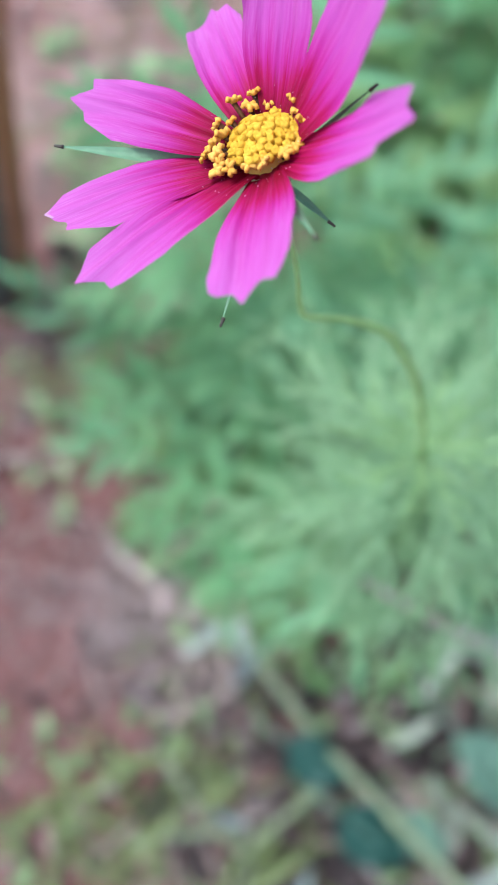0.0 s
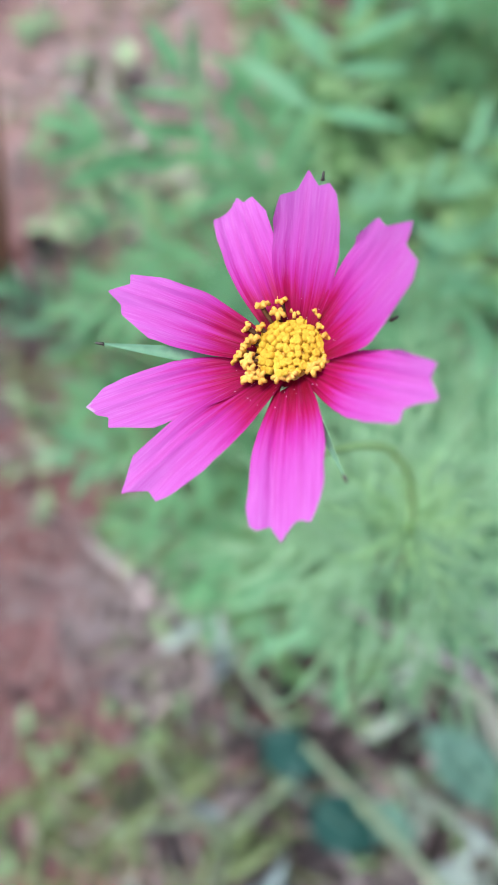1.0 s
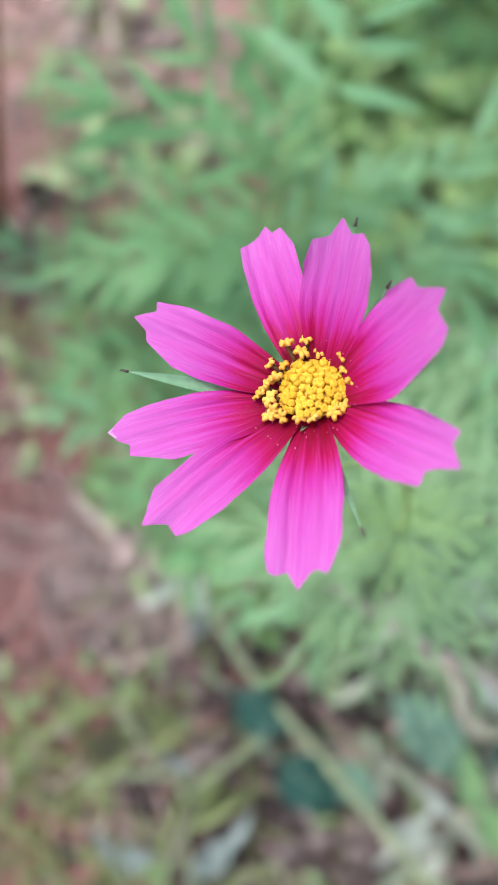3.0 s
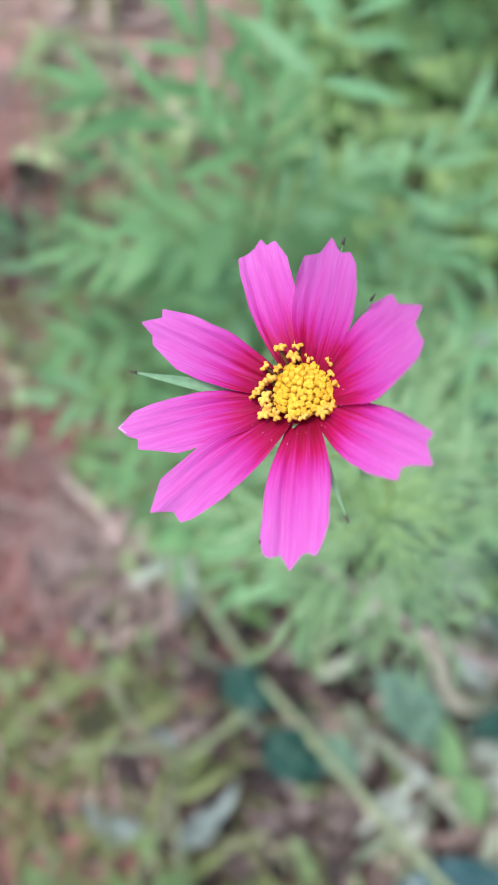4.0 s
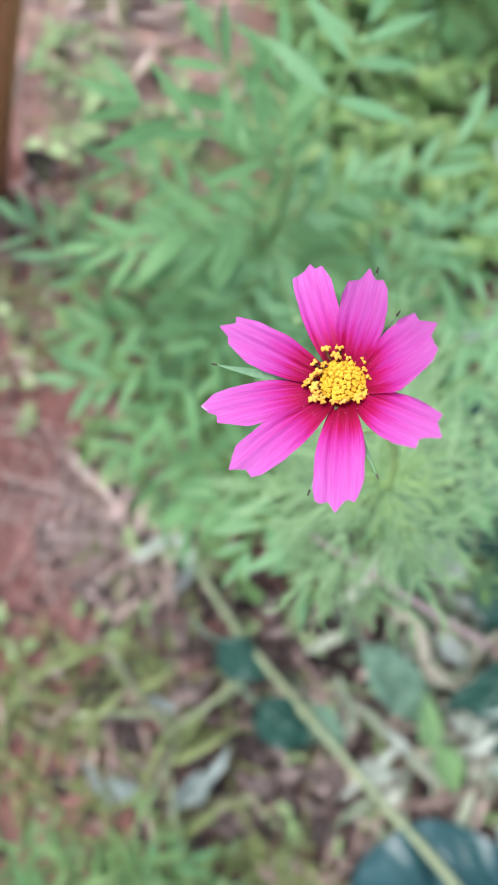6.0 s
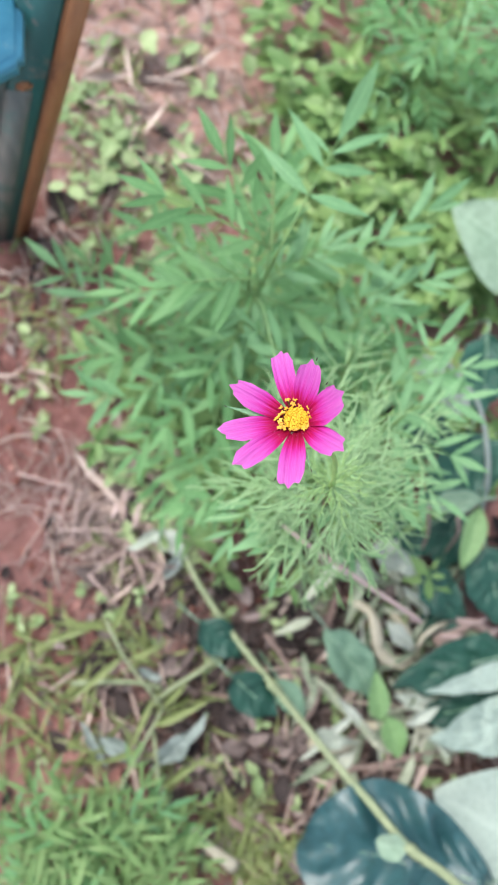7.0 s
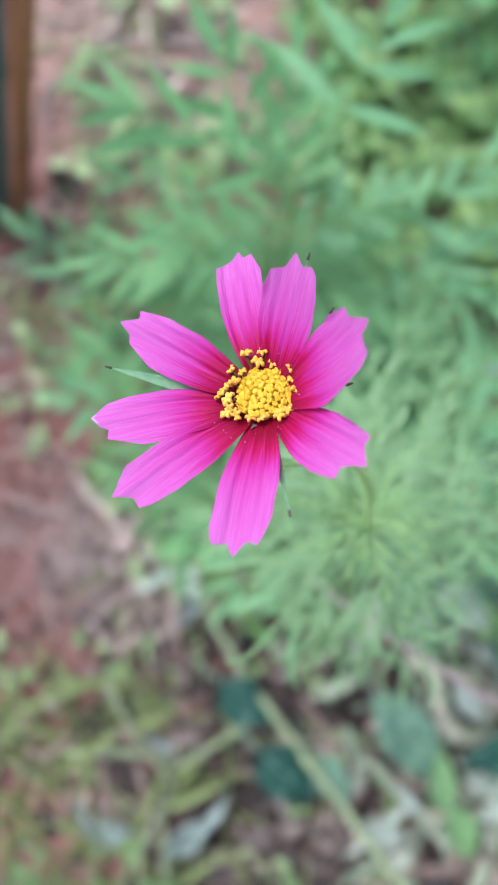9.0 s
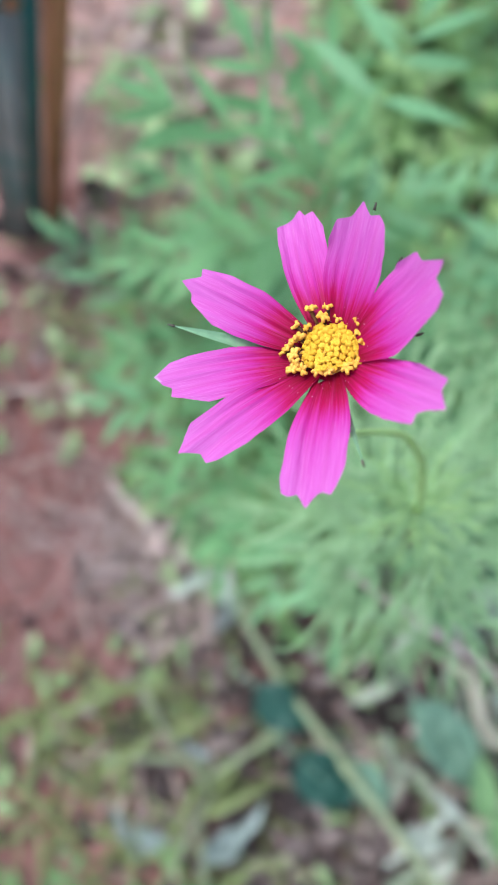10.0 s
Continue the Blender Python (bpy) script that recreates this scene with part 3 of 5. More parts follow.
def build_disc():
    """The yellow middle: bud-like florets in a spiral, and a ring of stamens with dark stalks."""
    axis = Vector((-0.25, 0.33, 0.91)).normalized()
    side = axis.cross(Vector((0, 1, 0))).normalized()
    fore = axis.cross(side)
    mid = Vector((0.0016, 0.0007, 0.0002))
    east = (Vector((0.988, -0.151, 0.028)) - axis * axis.dot(Vector((0.988, -0.151, 0.028)))).normalized()
    north = axis.cross(east)
    bm = bmesh.new()
    for k, (h, r) in enumerate([(-0.001, 0.0054), (0.002, 0.0052), (0.0036, 0.0044), (0.0046, 0.0027), (0.005, 0.0007)]):
        ring = [bm.verts.new(mid + axis * h + side * r * math.cos(a) + fore * r * math.sin(a)) for a in [2 * math.pi * q / 14 for q in range(14)]]
        if k:
            for q in range(14):
                bm.faces.new((last[q], last[(q + 1) % 14], ring[(q + 1) % 14], ring[q]))
        last = ring
    part("disc", bm, ANTHER, head, "domed yellow disc", local=True)
    # a floret bud: a rounded lobe with a five-cornered tip
    def bud(tall, wide):
        bm = bmesh.new()
        rows = [(0, 0.55), (0.35, 0.95), (0.72, 1.0), (0.95, 0.78), (0.97, 0.35), (0.9, 0.1)]
        rings = [[bm.verts.new((wide * r * (1 + 0.2 * math.cos(5 * a) * h) * math.cos(a), wide * r * (1 + 0.2 * math.cos(5 * a) * h) * math.sin(a), tall * h)) for a in [2 * math.pi * q / 10 for q in range(10)]] for h, r in rows]
        for a, b in zip(rings, rings[1:]):
            for q in range(10):
                bm.faces.new((a[q], a[(q + 1) % 10], b[(q + 1) % 10], b[q]))
        bm.faces.new(rings[-1])
        return mesh_of("floret", bm, FLORET)
    buds = [bud(0.0019, 0.00079), bud(0.0017, 0.00085), bud(0.0020, 0.00081)]
    r2 = random.Random(3)
    for k in range(86):
        rad = 0.0056 * math.sqrt((k + 0.5) / 86)
        a = k * 2.39996
        way = (axis + (side * math.cos(a) + fore * math.sin(a)) * rad / 0.0050 * 0.75).normalized()
        at = mid + axis * (0.0045 - 51 * rad * rad) + (side * math.cos(a) + fore * math.sin(a)) * rad + Vector((r2.gauss(0, 0.0001), r2.gauss(0, 0.0001), r2.gauss(0, 0.00012)))
        ob = part("floret", buds[k % 3], None, head, local=True)
        ob.matrix_basis = Matrix.Translation(at) @ way.to_track_quat("Z", "Y").to_matrix().to_4x4() @ pose(0, 0, 0, r2.uniform(-10, 10), r2.uniform(-10, 10), r2.uniform(0, 360)) @ Matrix.Diagonal((*[r2.uniform(0.9, 1.15) * (0.82 + 30 * rad)] * 3, 1))
    # opened florets on the rim: a dark anther tube that ends in a lump of curled yellow lobes
    def lump(seed):
        bm = bmesh.new()
        r3 = random.Random(seed)
        for q in range(5):
            a = 2 * math.pi * q / 5 + r3.uniform(-0.3, 0.3)
            out = Vector((math.cos(a), math.sin(a), 0))
            ln, lift = r3.uniform(0.0007, 0.00125), r3.uniform(-0.0001, 0.0006)
            tube(bm, [out * 0.00005 + Vector((0, 0, 0.0001)), out * ln * 0.45 + Vector((0, 0, 0.00035)), out * ln * 0.8 + Vector((0, 0, 0.0003 + lift)), out * ln + Vector((0, 0, lift - 0.0001))], 0.00046, 0.00030, 7, 0.85, 0.2)
        return mesh_of("anther", bm, ANTHER)
    lumps = [lump(q) for q in range(4)]
    r2 = random.Random(11)
    # where they stand: degrees round the disc, reach and height in mm
    ring = [(117, 10.2, 6.2), (93, 9.0, 6.4), (145, 9.7, 5.2), (139, 7.0, 5.4), (34, 7.4, 5.6), (-6, 7.4, 4.6), (177, 9.2, 4.6), (182, 10.8, 4.0), (195, 8.6, 4.6), (208, 8.8, 4.0), (210, 10.2, 3.4), (222, 8.4, 3.6),
            (300, 7.4, 3.4), (318, 7.6, 3.2), (163, 7.4, 4.8), (104, 7.4, 5.4), (338, 6.6, 3.2), (268, 6.6, 3.4), (76, 7.2, 4.6), (245, 7.0, 3.4), (14, 6.9, 5.0)]
    for k, (deg, far, tall) in enumerate(ring):
        a = radians(deg)
        rim = east * math.cos(a) + north * math.sin(a)
        foot = mid + rim * 0.0044 + axis * 0.0015
        end = mid + rim * far * 0.00092 + axis * tall * 0.00104
        bm = bmesh.new()
        tube(bm, [foot, foot.lerp(end, 0.5) + axis * r2.uniform(0.0, 0.0008), foot.lerp(end, 0.97)], 0.00030, 0.00048, 7)
        part("stamen", bm, FILAMENT, head, "dark brown anther tube", local=True)
        an = part("anther", lumps[k % 4], None, head, local=True)
        an.matrix_basis = Matrix.Translation(end) @ (rim * 0.6 + axis).to_track_quat("Z", "Y").to_matrix().to_4x4() @ pose(0, 0, 0, r2.uniform(-25, 25), r2.uniform(-25, 25), r2.uniform(0, 360)) @ Matrix.Diagonal((*[r2.uniform(1.1, 1.5) * (0.85 if far < 7.3 else 1.0)] * 3, 1))
        # a pointed corolla lobe beside the tube
        if k % 2 == 0:
            bm = bmesh.new()
            leaf_shape(bm, 0.0030, 0.0013, 6, 2, 0.4, 0.1, 0.4)
            swing = rim.cross(axis) * r2.choice((-1, 1)) * 0.5
            moved(bm, 0, aim(foot + axis * 0.0012, rim + swing + axis * 0.5, axis))
            part("floret_lobe", bm, ANTHER, head, local=True)
    # thin green scales that stand between the florets and the petals
    for deg in (-22, -48, -110, 96):
        a = radians(deg)
        rim = east * math.cos(a) + north * math.sin(a)
        bm = bmesh.new()
        leaf_shape(bm, 0.0056, 0.0016, 8, 2, 0.3, -0.05, 0.35)
        moved(bm, 0, aim(mid + rim * 0.0040 - axis * 0.001, rim + axis * 0.65, axis))
        part("scale", bm, SCALE, head, "thin pale green scale", local=True)


build_disc()


def bract(tip, width, droop):
    tip = Vector(tip) / 1000
    bm = bmesh.new()
    leaf_shape(bm, tip.length, width / 1000, 12, 2, 0.5, droop, 0.45)
    moved(bm, 0, aim(-FACE * 0.0035, tip, FACE))
    end = max((v.co for v in bm.verts), key=lambda c: c.length).copy()
    part("bract", bm, BRACT, head, "narrow green bract behind the petals", local=True)
    bm = bmesh.new()
    tube(bm, [end - tip.normalized() * 0.0012, end - tip.normalized() * 0.0005, end + tip.normalized() * 0.0004], 0.00035, 0.0002, 6)
    part("bract_tip", bm, TIP_DARK, head, "dark withered bract tip", local=True)


bract((-35.0, 11.3, 3.3), 2.9, 0.0)
bract((9.8, 28.6, 17.8), 1.3, 0.0)
bract((13.8, 16.6, 17.2), 1.5, 0.0)
bract((16.3, 0.7, 16.0), 1.3, 0.0)
bract((9.0, -9.0, -4.0), 1.4, 0.1)
bract((-14.0, -26.0, 3.0), 1.4, 0.05)
bract((1.2, -25.8, 20.5), 1.5, 0.0)


def thread_leaf(base, way, length, parent, r2, pairs=4, thick=0.0011, curl=0.45, broad=0.4, material=THREAD):
    """A leaf cut into threads: a thin axis with paired, forked, nearly straight ribbons, some with hooked tips."""
    way = Vector(way).normalized()
    side = way.cross(Vector((0, 0, 1))).normalized()
    up = side.cross(way)
    bend, sway = r2.uniform(-0.3, 0.1), r2.uniform(0, 6)
    line = [Vector(base) + way * length * x + up * length * bend * x * x + side * length * 0.06 * (math.sin(3 * x + sway) - math.sin(sway)) for x in [k / 8 for k in range(9)]]
    bm = bmesh.new()
    tube(bm, line, thick * 1.05, thick * 0.7, 5, 0.7)

    def thread(at, d, n, ln, fork, wide=1.0):
        c1, c2 = r2.gauss(0, 0.16), r2.uniform(-0.3, curl)
        q = d.cross(n).normalized()
        hook = r2.choice((0, 0, 0, 1, -1)) * r2.uniform(0.08, 0.2)
        pts = [at + d * ln * x + n * ln * (c2 * x ** 2.2 - 0.3 * abs(hook) * max(0, x - 0.8)) + q * ln * (c1 * x * x + hook * max(0, x - 0.78) ** 1.5 * 9) for x in [k / 9 for k in range(10)]]
        tube(bm, pts, thick * wide, thick * 0.5, 5, 0.4)
        if fork:
            for sgn in (-1, 1):
                if r2.random() < 0.5:
                    d2 = (d + q * sgn * r2.uniform(0.3, 0.55)).normalized()
                    thread(pts[r2.choice((2, 3, 4))], d2, n, ln * r2.uniform(0.45, 0.7), False, wide * 0.9)

    for k in range(pairs):
        x = 0.25 + 0.65 * k / pairs
        for sgn in (-1, 1):
            if r2.random() < 0.12:
                continue
            at = line[max(1, min(8, round(x * 8 + r2.uniform(-0.6, 0.6))))]
            d = (way + side * sgn * r2.uniform(0.45, 1.0) + up * r2.uniform(-0.3, 0.35)).normalized()
            thread(at, d, up, length * r2.uniform(0.38, 0.75) * (1.1 - 0.4 * x), r2.random() < 0.6, r2.uniform(0.8, 1.0 + broad))
    thread(line[-1], way, up, length * 0.4, True)
    return part("leaf", bm, material, parent)


def point_on(line, z):
    return min(line, key=lambda p: abs(p.z - z))


r3 = random.Random(21)
for k in range(28):
    z = 0.54 + 0.18 * (k / 27) ** 0.9
    a = k * 2.4 + r3.uniform(-0.3, 0.3)
    if z < 0.60 and math.sin(a) < -0.2 and k % 3:
        continue
    ln = r3.uniform(0.046, 0.072) * (1.15 - 2.2 * max(0, z - 0.60))
    thread_leaf(point_on(stem_line, z), (math.cos(a), math.sin(a), r3.uniform(0.0, 0.45) - 0.15), ln, cosmos, r3, 4, broad=0.8 if z < 0.62 else 0.3, thick=0.0009)
# the young crown round the stem's upper joint
for k in range(10):
    a = k * 2.4
    thread_leaf(point_on(stem_line, 0.735), (math.cos(a), math.sin(a), 0.35), r3.uniform(0.014, 0.030), cosmos, r3, 3, 0.0006, 0.5, 0.2, THREAD_YOUNG)
# side shoots of the same plant, each ending in its own tuft
for tip, foot_z in (((0.165, 0.165, 0.65), 0.40), ((0.185, 0.10, 0.60), 0.38), ((0.085, 0.175, 0.64), 0.42), ((0.100, 0.070, 0.62), 0.45), ((0.225, 0.19, 0.54), 0.30), ((0.155, 0.235, 0.58), 0.3), ((0.055, 0.125, 0.62), 0.45)):
    f = point_on(stem_line, foot_z)
    tp = Vector(tip)
    shoot = smooth_line([f, f.lerp(tp, 0.5) + Vector((0, 0, -0.03)), tp], 8)
    bm = bmesh.new()
    tube(bm, shoot, 0.0022, 0.001, 6)
    part("side_shoot", bm, RACHIS, cosmos)
    for k in range(5):
        a = k * 2.4 + tip[0] * 40
        p = shoot[int(7 + 9 * k / 4.5)]
        thread_leaf(p, (math.cos(a), math.sin(a), r3.uniform(-0.2, 0.4)), r3.uniform(0.042, 0.068), cosmos, r3, 4, broad=0.7, thick=0.0009)
# the lowest leaves, hanging out over the litter with broader, hooked lobes
r6 = random.Random(27)
for base, tip in (((0.113, 0.073, 0.52), (0.070, 0.044, 0.50)), ((0.102, 0.069, 0.52), (0.103, 0.022, 0.485)), ((0.111, 0.056, 0.52), (0.140, 0.018, 0.475)), ((0.112, 0.092, 0.51), (0.064, 0.087, 0.50)),
                  ((0.133, 0.087, 0.55), (0.146, 0.044, 0.505)), ((0.190, 0.094, 0.50), (0.220, 0.058, 0.455)), ((0.220, 0.155, 0.50), (0.262, 0.172, 0.49)), ((0.205, 0.160, 0.51), (0.245, 0.140, 0.49))):
    b, tp = Vector(base), Vector(tip)
    bm = bmesh.new()
    tube(bm, smooth_line([point_on(stem_line, b.z - 0.03), point_on(stem_line, b.z - 0.03).lerp(b, 0.5) + Vector((0, 0, 0.008)), b], 5), 0.0011, 0.0009, 5)
    part("leaf_stalk", bm, THREAD, cosmos)
    thread_leaf(base, tp - b, (tp - b).length * 0.95, cosmos, r6, 3, 0.0011, 0.3, 1.3)
# a small closed bud on a bare stalk
bud_line = smooth_line([(0.115, 0.30, 0.40), (0.088, 0.325, 0.47), (0.082, 0.29, 0.55), (0.078, 0.217, 0.62)], 8)
bm = bmesh.new()
tube(bm, bud_line, 0.0009, 0.0006, 6)
part("bud_stalk", bm, THREAD, cosmos)
bm = bmesh.new()
tube(bm, [Vector((0.078, 0.219, 0.6195)) + Vector((0, -0.6, 0.5)) * x for x in (0, 0.001, 0.003, 0.006, 0.008)], 0.0025, 0.0035, 8)
part("bud", bm, LIME, cosmos, "small closed yellow-green bud")


# ---- taller plants with leaves of paired, pointed leaflets ----
def leaflet_meshes(material):
    out = []
    for k in range(6):
        bm = bmesh.new()
        leaf_shape(bm, 1.0, rnd.uniform(0.17, 0.225), 9, 2, rnd.uniform(0.08, 0.25), rnd.uniform(0.0, 0.14), rnd.uniform(0.4, 0.5), 0.02, 1.15, k, twist=rnd.uniform(-0.3, 0.3))
        out.append(mesh_of("leaflet", bm, material))
    return out


LEAFLETS = leaflet_meshes(PINNATE)
LEAFLETS_LIGHT = leaflet_meshes(PINNATE_LIGHT)
LEAFLETS_WARM = leaflet_meshes(PINNATE_WARM)


def pinnate_leaf(parent, base, tip, pairs, size, r2, meshes=None, wide=1.0, sag=0.06, spread_deg=49, end=1.0, lift=0.0, start=0.22, stagger=0.06):
    """A rachis with paired leaflets and one at the tip."""
    meshes = meshes or LEAFLETS
    b, tp = Vector(base), Vector(tip)
    way = tp - b
    line = [b.lerp(tp, k / 8) + Vector((0, 0, 1)) * way.length * sag * math.sin(math.pi * k / 8) for k in range(9)]
    bm = bmesh.new()
    tube(bm, line, 0.0013, 0.0007, 5)
    lf = part("leaf", bm, RACHIS, parent)
    side = way.cross(Vector((0, 0, 1))).normalized()
    up = side.cross(way).normalized()

    def put(at, d, ln):
        ob = part("leaflet", r2.choice(meshes), None, lf, local=True)
        tilt = up + side * r2.uniform(-0.45, 0.45) + way.normalized() * r2.uniform(-0.35, 0.35)
        ob.matrix_basis = aim(at, d, tilt, (ln * wide * r2.uniform(0.85, 1.15), ln, ln))

    for k in range(pairs):
        x = start + (0.92 - start) * k / max(1, pairs - 1)
        for sgn in (-1, 1):
            at = line[min(8, max(0, round((x + (r2.uniform(-stagger, stagger) if stagger else 0.0)) * 8)))]
            ang = radians(spread_deg + r2.uniform(-20, 20) - 10 * x)
            d = way.normalized() * math.cos(ang) + side * sgn * math.sin(ang) + up * r2.uniform(-0.12, 0.12)
            put(at, d, size * r2.uniform(0.68, 1.12) * (0.75 + 0.5 * math.sin(math.pi * (0.15 + 0.75 * x))))
    put(line[-1], way.normalized() + up * (lift + r2.uniform(-0.1, 0.1)), end * size * r2.uniform(0.95, 1.15))
    return lf


def pinnate_plant(place, tops, leaves, label, r2, wide=1.0, group="feathery plants", filler=10, size=0.055, name="feathery_plant", warm=0.0):
    """Stems from one foot to the tops given; leaves as (base, tip, pairs, size, light)."""
    ob = root(name, place, label, "plant", group)
    lines = []
    for tp in tops:
        tp = Vector(tp)
        f = Vector(place)
        ln = smooth_line([f - Vector((0, 0, 0.01)), f.lerp(tp, 0.5) + Vector((r2.uniform(-0.02, 0.02), r2.uniform(-0.02, 0.02), 0.02)), tp], 8)
        lines.append(ln)
        bm = bmesh.new()
        tube(bm, ln, 0.0035, 0.0016, 7, 1.0, 0.06)
        part("stem", bm, RACHIS, ob)
    for base, tip, pairs, sz, light, *end in leaves:
        pinnate_leaf(ob, base, tip, pairs, sz, r2, LEAFLETS_LIGHT if light else LEAFLETS, wide, end=end[0] if end else 1.0)
    for k in range(filler):
        ln = lines[k % len(lines)]
        p = ln[r2.randint(5, len(ln) - 4)]
        a = k * 2.4 + r2.uniform(-0.4, 0.4)
        d = Vector((math.cos(a), math.sin(a), r2.uniform(0.0, 0.4)))
        pinnate_leaf(ob, p, p + d * r2.uniform(1.6, 2.4) * size, r2.choice((3, 4, 4)), size * r2.uniform(0.8, 1.05), r2, LEAFLETS_WARM if r2.random() < warm else LEAFLETS_LIGHT if r2.random() < 0.3 else LEAFLETS, wide)
    return ob


r4 = random.Random(5)
tall_plant = pinnate_plant((0.10, 0.40, 0.0), [(0.093, 0.325, 0.60), (0.08, 0.35, 0.50), (0.07, 0.31, 0.42)], [
    ((0.087, 0.335, 0.585), (-0.003, 0.374, 0.612), 4, 0.048, False),
    ((0.088, 0.350, 0.560), (0.053, 0.420, 0.590), 3, 0.054, False),
    ((0.095, 0.345, 0.550), (0.105, 0.435, 0.560), 4, 0.050, False),
    ((0.085, 0.330, 0.520), (0.010, 0.330, 0.520), 4, 0.048, False),
    ((0.127, 0.239, 0.480), (0.079, 0.278, 0.520), 3, 0.036, True),
    ((0.080, 0.340, 0.460), (-0.045, 0.350, 0.450), 4, 0.048, False),
    ((0.080, 0.360, 0.440), (-0.020, 0.420, 0.450), 4, 0.050, False),
    ((0.075, 0.310, 0.410), (-0.046, 0.251, 0.380), 4, 0.045, False),
    ((0.068, 0.300, 0.420), (-0.012, 0.215, 0.385), 4, 0.044, False),
    ((0.075, 0.300, 0.400), (0.015, 0.160, 0.360), 4, 0.045, False),
    ((0.080, 0.330, 0.360), (-0.060, 0.310, 0.340), 4, 0.050, False),
    ((0.100, 0.420, 0.360), (0.150, 0.540, 0.380), 4, 0.055, False),
    ((0.070, 0.290, 0.340), (0.040, 0.130, 0.330), 4, 0.042, False),
], "leafy green plant with paired lance-shaped leaflets", r4, filler=28, size=0.045)
# its uppermost leaf, raised over the rest
pinnate_leaf(tall_plant, (0.093, 0.325, 0.60), (0.156, 0.425, 0.607), 3, 0.058, random.Random(6), LEAFLETS_LIGHT, 1.0, 0.0, 66, 1.3, 0.1, 0.50, 0.0)
pinnate_plant((-0.03, 0.38, 0.0), [(-0.047, 0.351, 0.33), (-0.02, 0.29, 0.33)], [
    ((-0.058, 0.354, 0.330), (-0.125, 0.420, 0.345), 3, 0.048, True, 1.1),
    ((-0.046, 0.260, 0.330), (-0.094, 0.266, 0.340), 3, 0.042, True),
    ((-0.010, 0.240, 0.330), (-0.050, 0.198, 0.335), 3, 0.044, False),
    ((-0.02, 0.33, 0.28), (-0.105, 0.335, 0.27), 4, 0.045, False),
    ((-0.04, 0.38, 0.27), (-0.100, 0.460, 0.27), 4, 0.045, False),
    ((0.0, 0.25, 0.27), (-0.02, 0.150, 0.26), 4, 0.048, False),
    ((0.03, 0.22, 0.30), (0.000, 0.120, 0.30), 4, 0.045, False),
], "low leafy plant with paired narrow leaflets", r4, filler=12, size=0.042)
pinnate_plant((0.25, 0.36, 0.0), [(0.19, 0.365, 0.42), (0.22, 0.22, 0.39), (0.16, 0.13, 0.42)], [
    ((0.200, 0.375, 0.430), (0.285, 0.420, 0.470), 4, 0.050, True, 1.1),
    ((0.230, 0.225, 0.390), (0.289, 0.282, 0.430), 3, 0.050, True, 1.1),
    ((0.221, 0.202, 0.390), (0.295, 0.154, 0.420), 4, 0.046, True),
    ((0.190, 0.150, 0.430), (0.206, 0.098, 0.500), 2, 0.046, True),
    ((0.092, 0.110, 0.480), (0.082, 0.067, 0.490), 3, 0.040, True, 1.2),
    ((0.124, 0.095, 0.560), (0.121, 0.064, 0.610), 2, 0.034, True),
    ((0.074, 0.125, 0.440), (0.042, 0.084, 0.460), 3, 0.036, True),
    ((0.061, 0.141, 0.380), (0.005, 0.124, 0.350), 4, 0.038, False),
    ((0.19, 0.30, 0.40), (0.245, 0.345, 0.42), 3, 0.046, True),
    ((0.15, 0.12, 0.42), (0.175, 0.060, 0.43), 3, 0.042, True),
    ((0.225, 0.205, 0.40), (0.310, 0.215, 0.43), 4, 0.046, True),
    ((0.230, 0.240, 0.40), (0.325, 0.250, 0.43), 4, 0.046, True),
    ((0.215, 0.170, 0.40), (0.270, 0.110, 0.43), 4, 0.046, True),
    ((0.200, 0.340, 0.41), (0.300, 0.360, 0.42), 4, 0.046, True),
], "light green plant with paired lance-shaped leaflets", r4, filler=40, size=0.044)

r5 = random.Random(15)
for place, height, sz in (((-0.26, -0.28, 0), 0.14, 0.036), ((-0.15, -0.28, 0), 0.15, 0.038), ((-0.05, -0.32, 0), 0.11, 0.030), ((-0.24, -0.40, 0), 0.15, 0.036), ((-0.12, -0.38, 0), 0.14, 0.034),
                          ((0.44, 0.80, 0), 0.28, 0.042), ((0.58, 0.74, 0), 0.30, 0.042), ((0.40, 0.98, 0), 0.2, 0.04), ((0.62, 0.92, 0), 0.26, 0.042)):
    tops = [(place[0] + r5.uniform(-0.05, 0.05), place[1] + r5.uniform(-0.05, 0.05), height * r5.uniform(0.8, 1.05)) for _ in range(3)]
    pinnate_plant(place, tops, [], "small feathery plant with fine paired leaflets", r5, 0.85, filler=15 if place[1] < 0 else 24, size=sz * (1.15 if place[1] < 0 else 1.0), name="feathery_seedling", group="feathery seedlings", warm=0.8 if place[1] < 0 else 0.08)


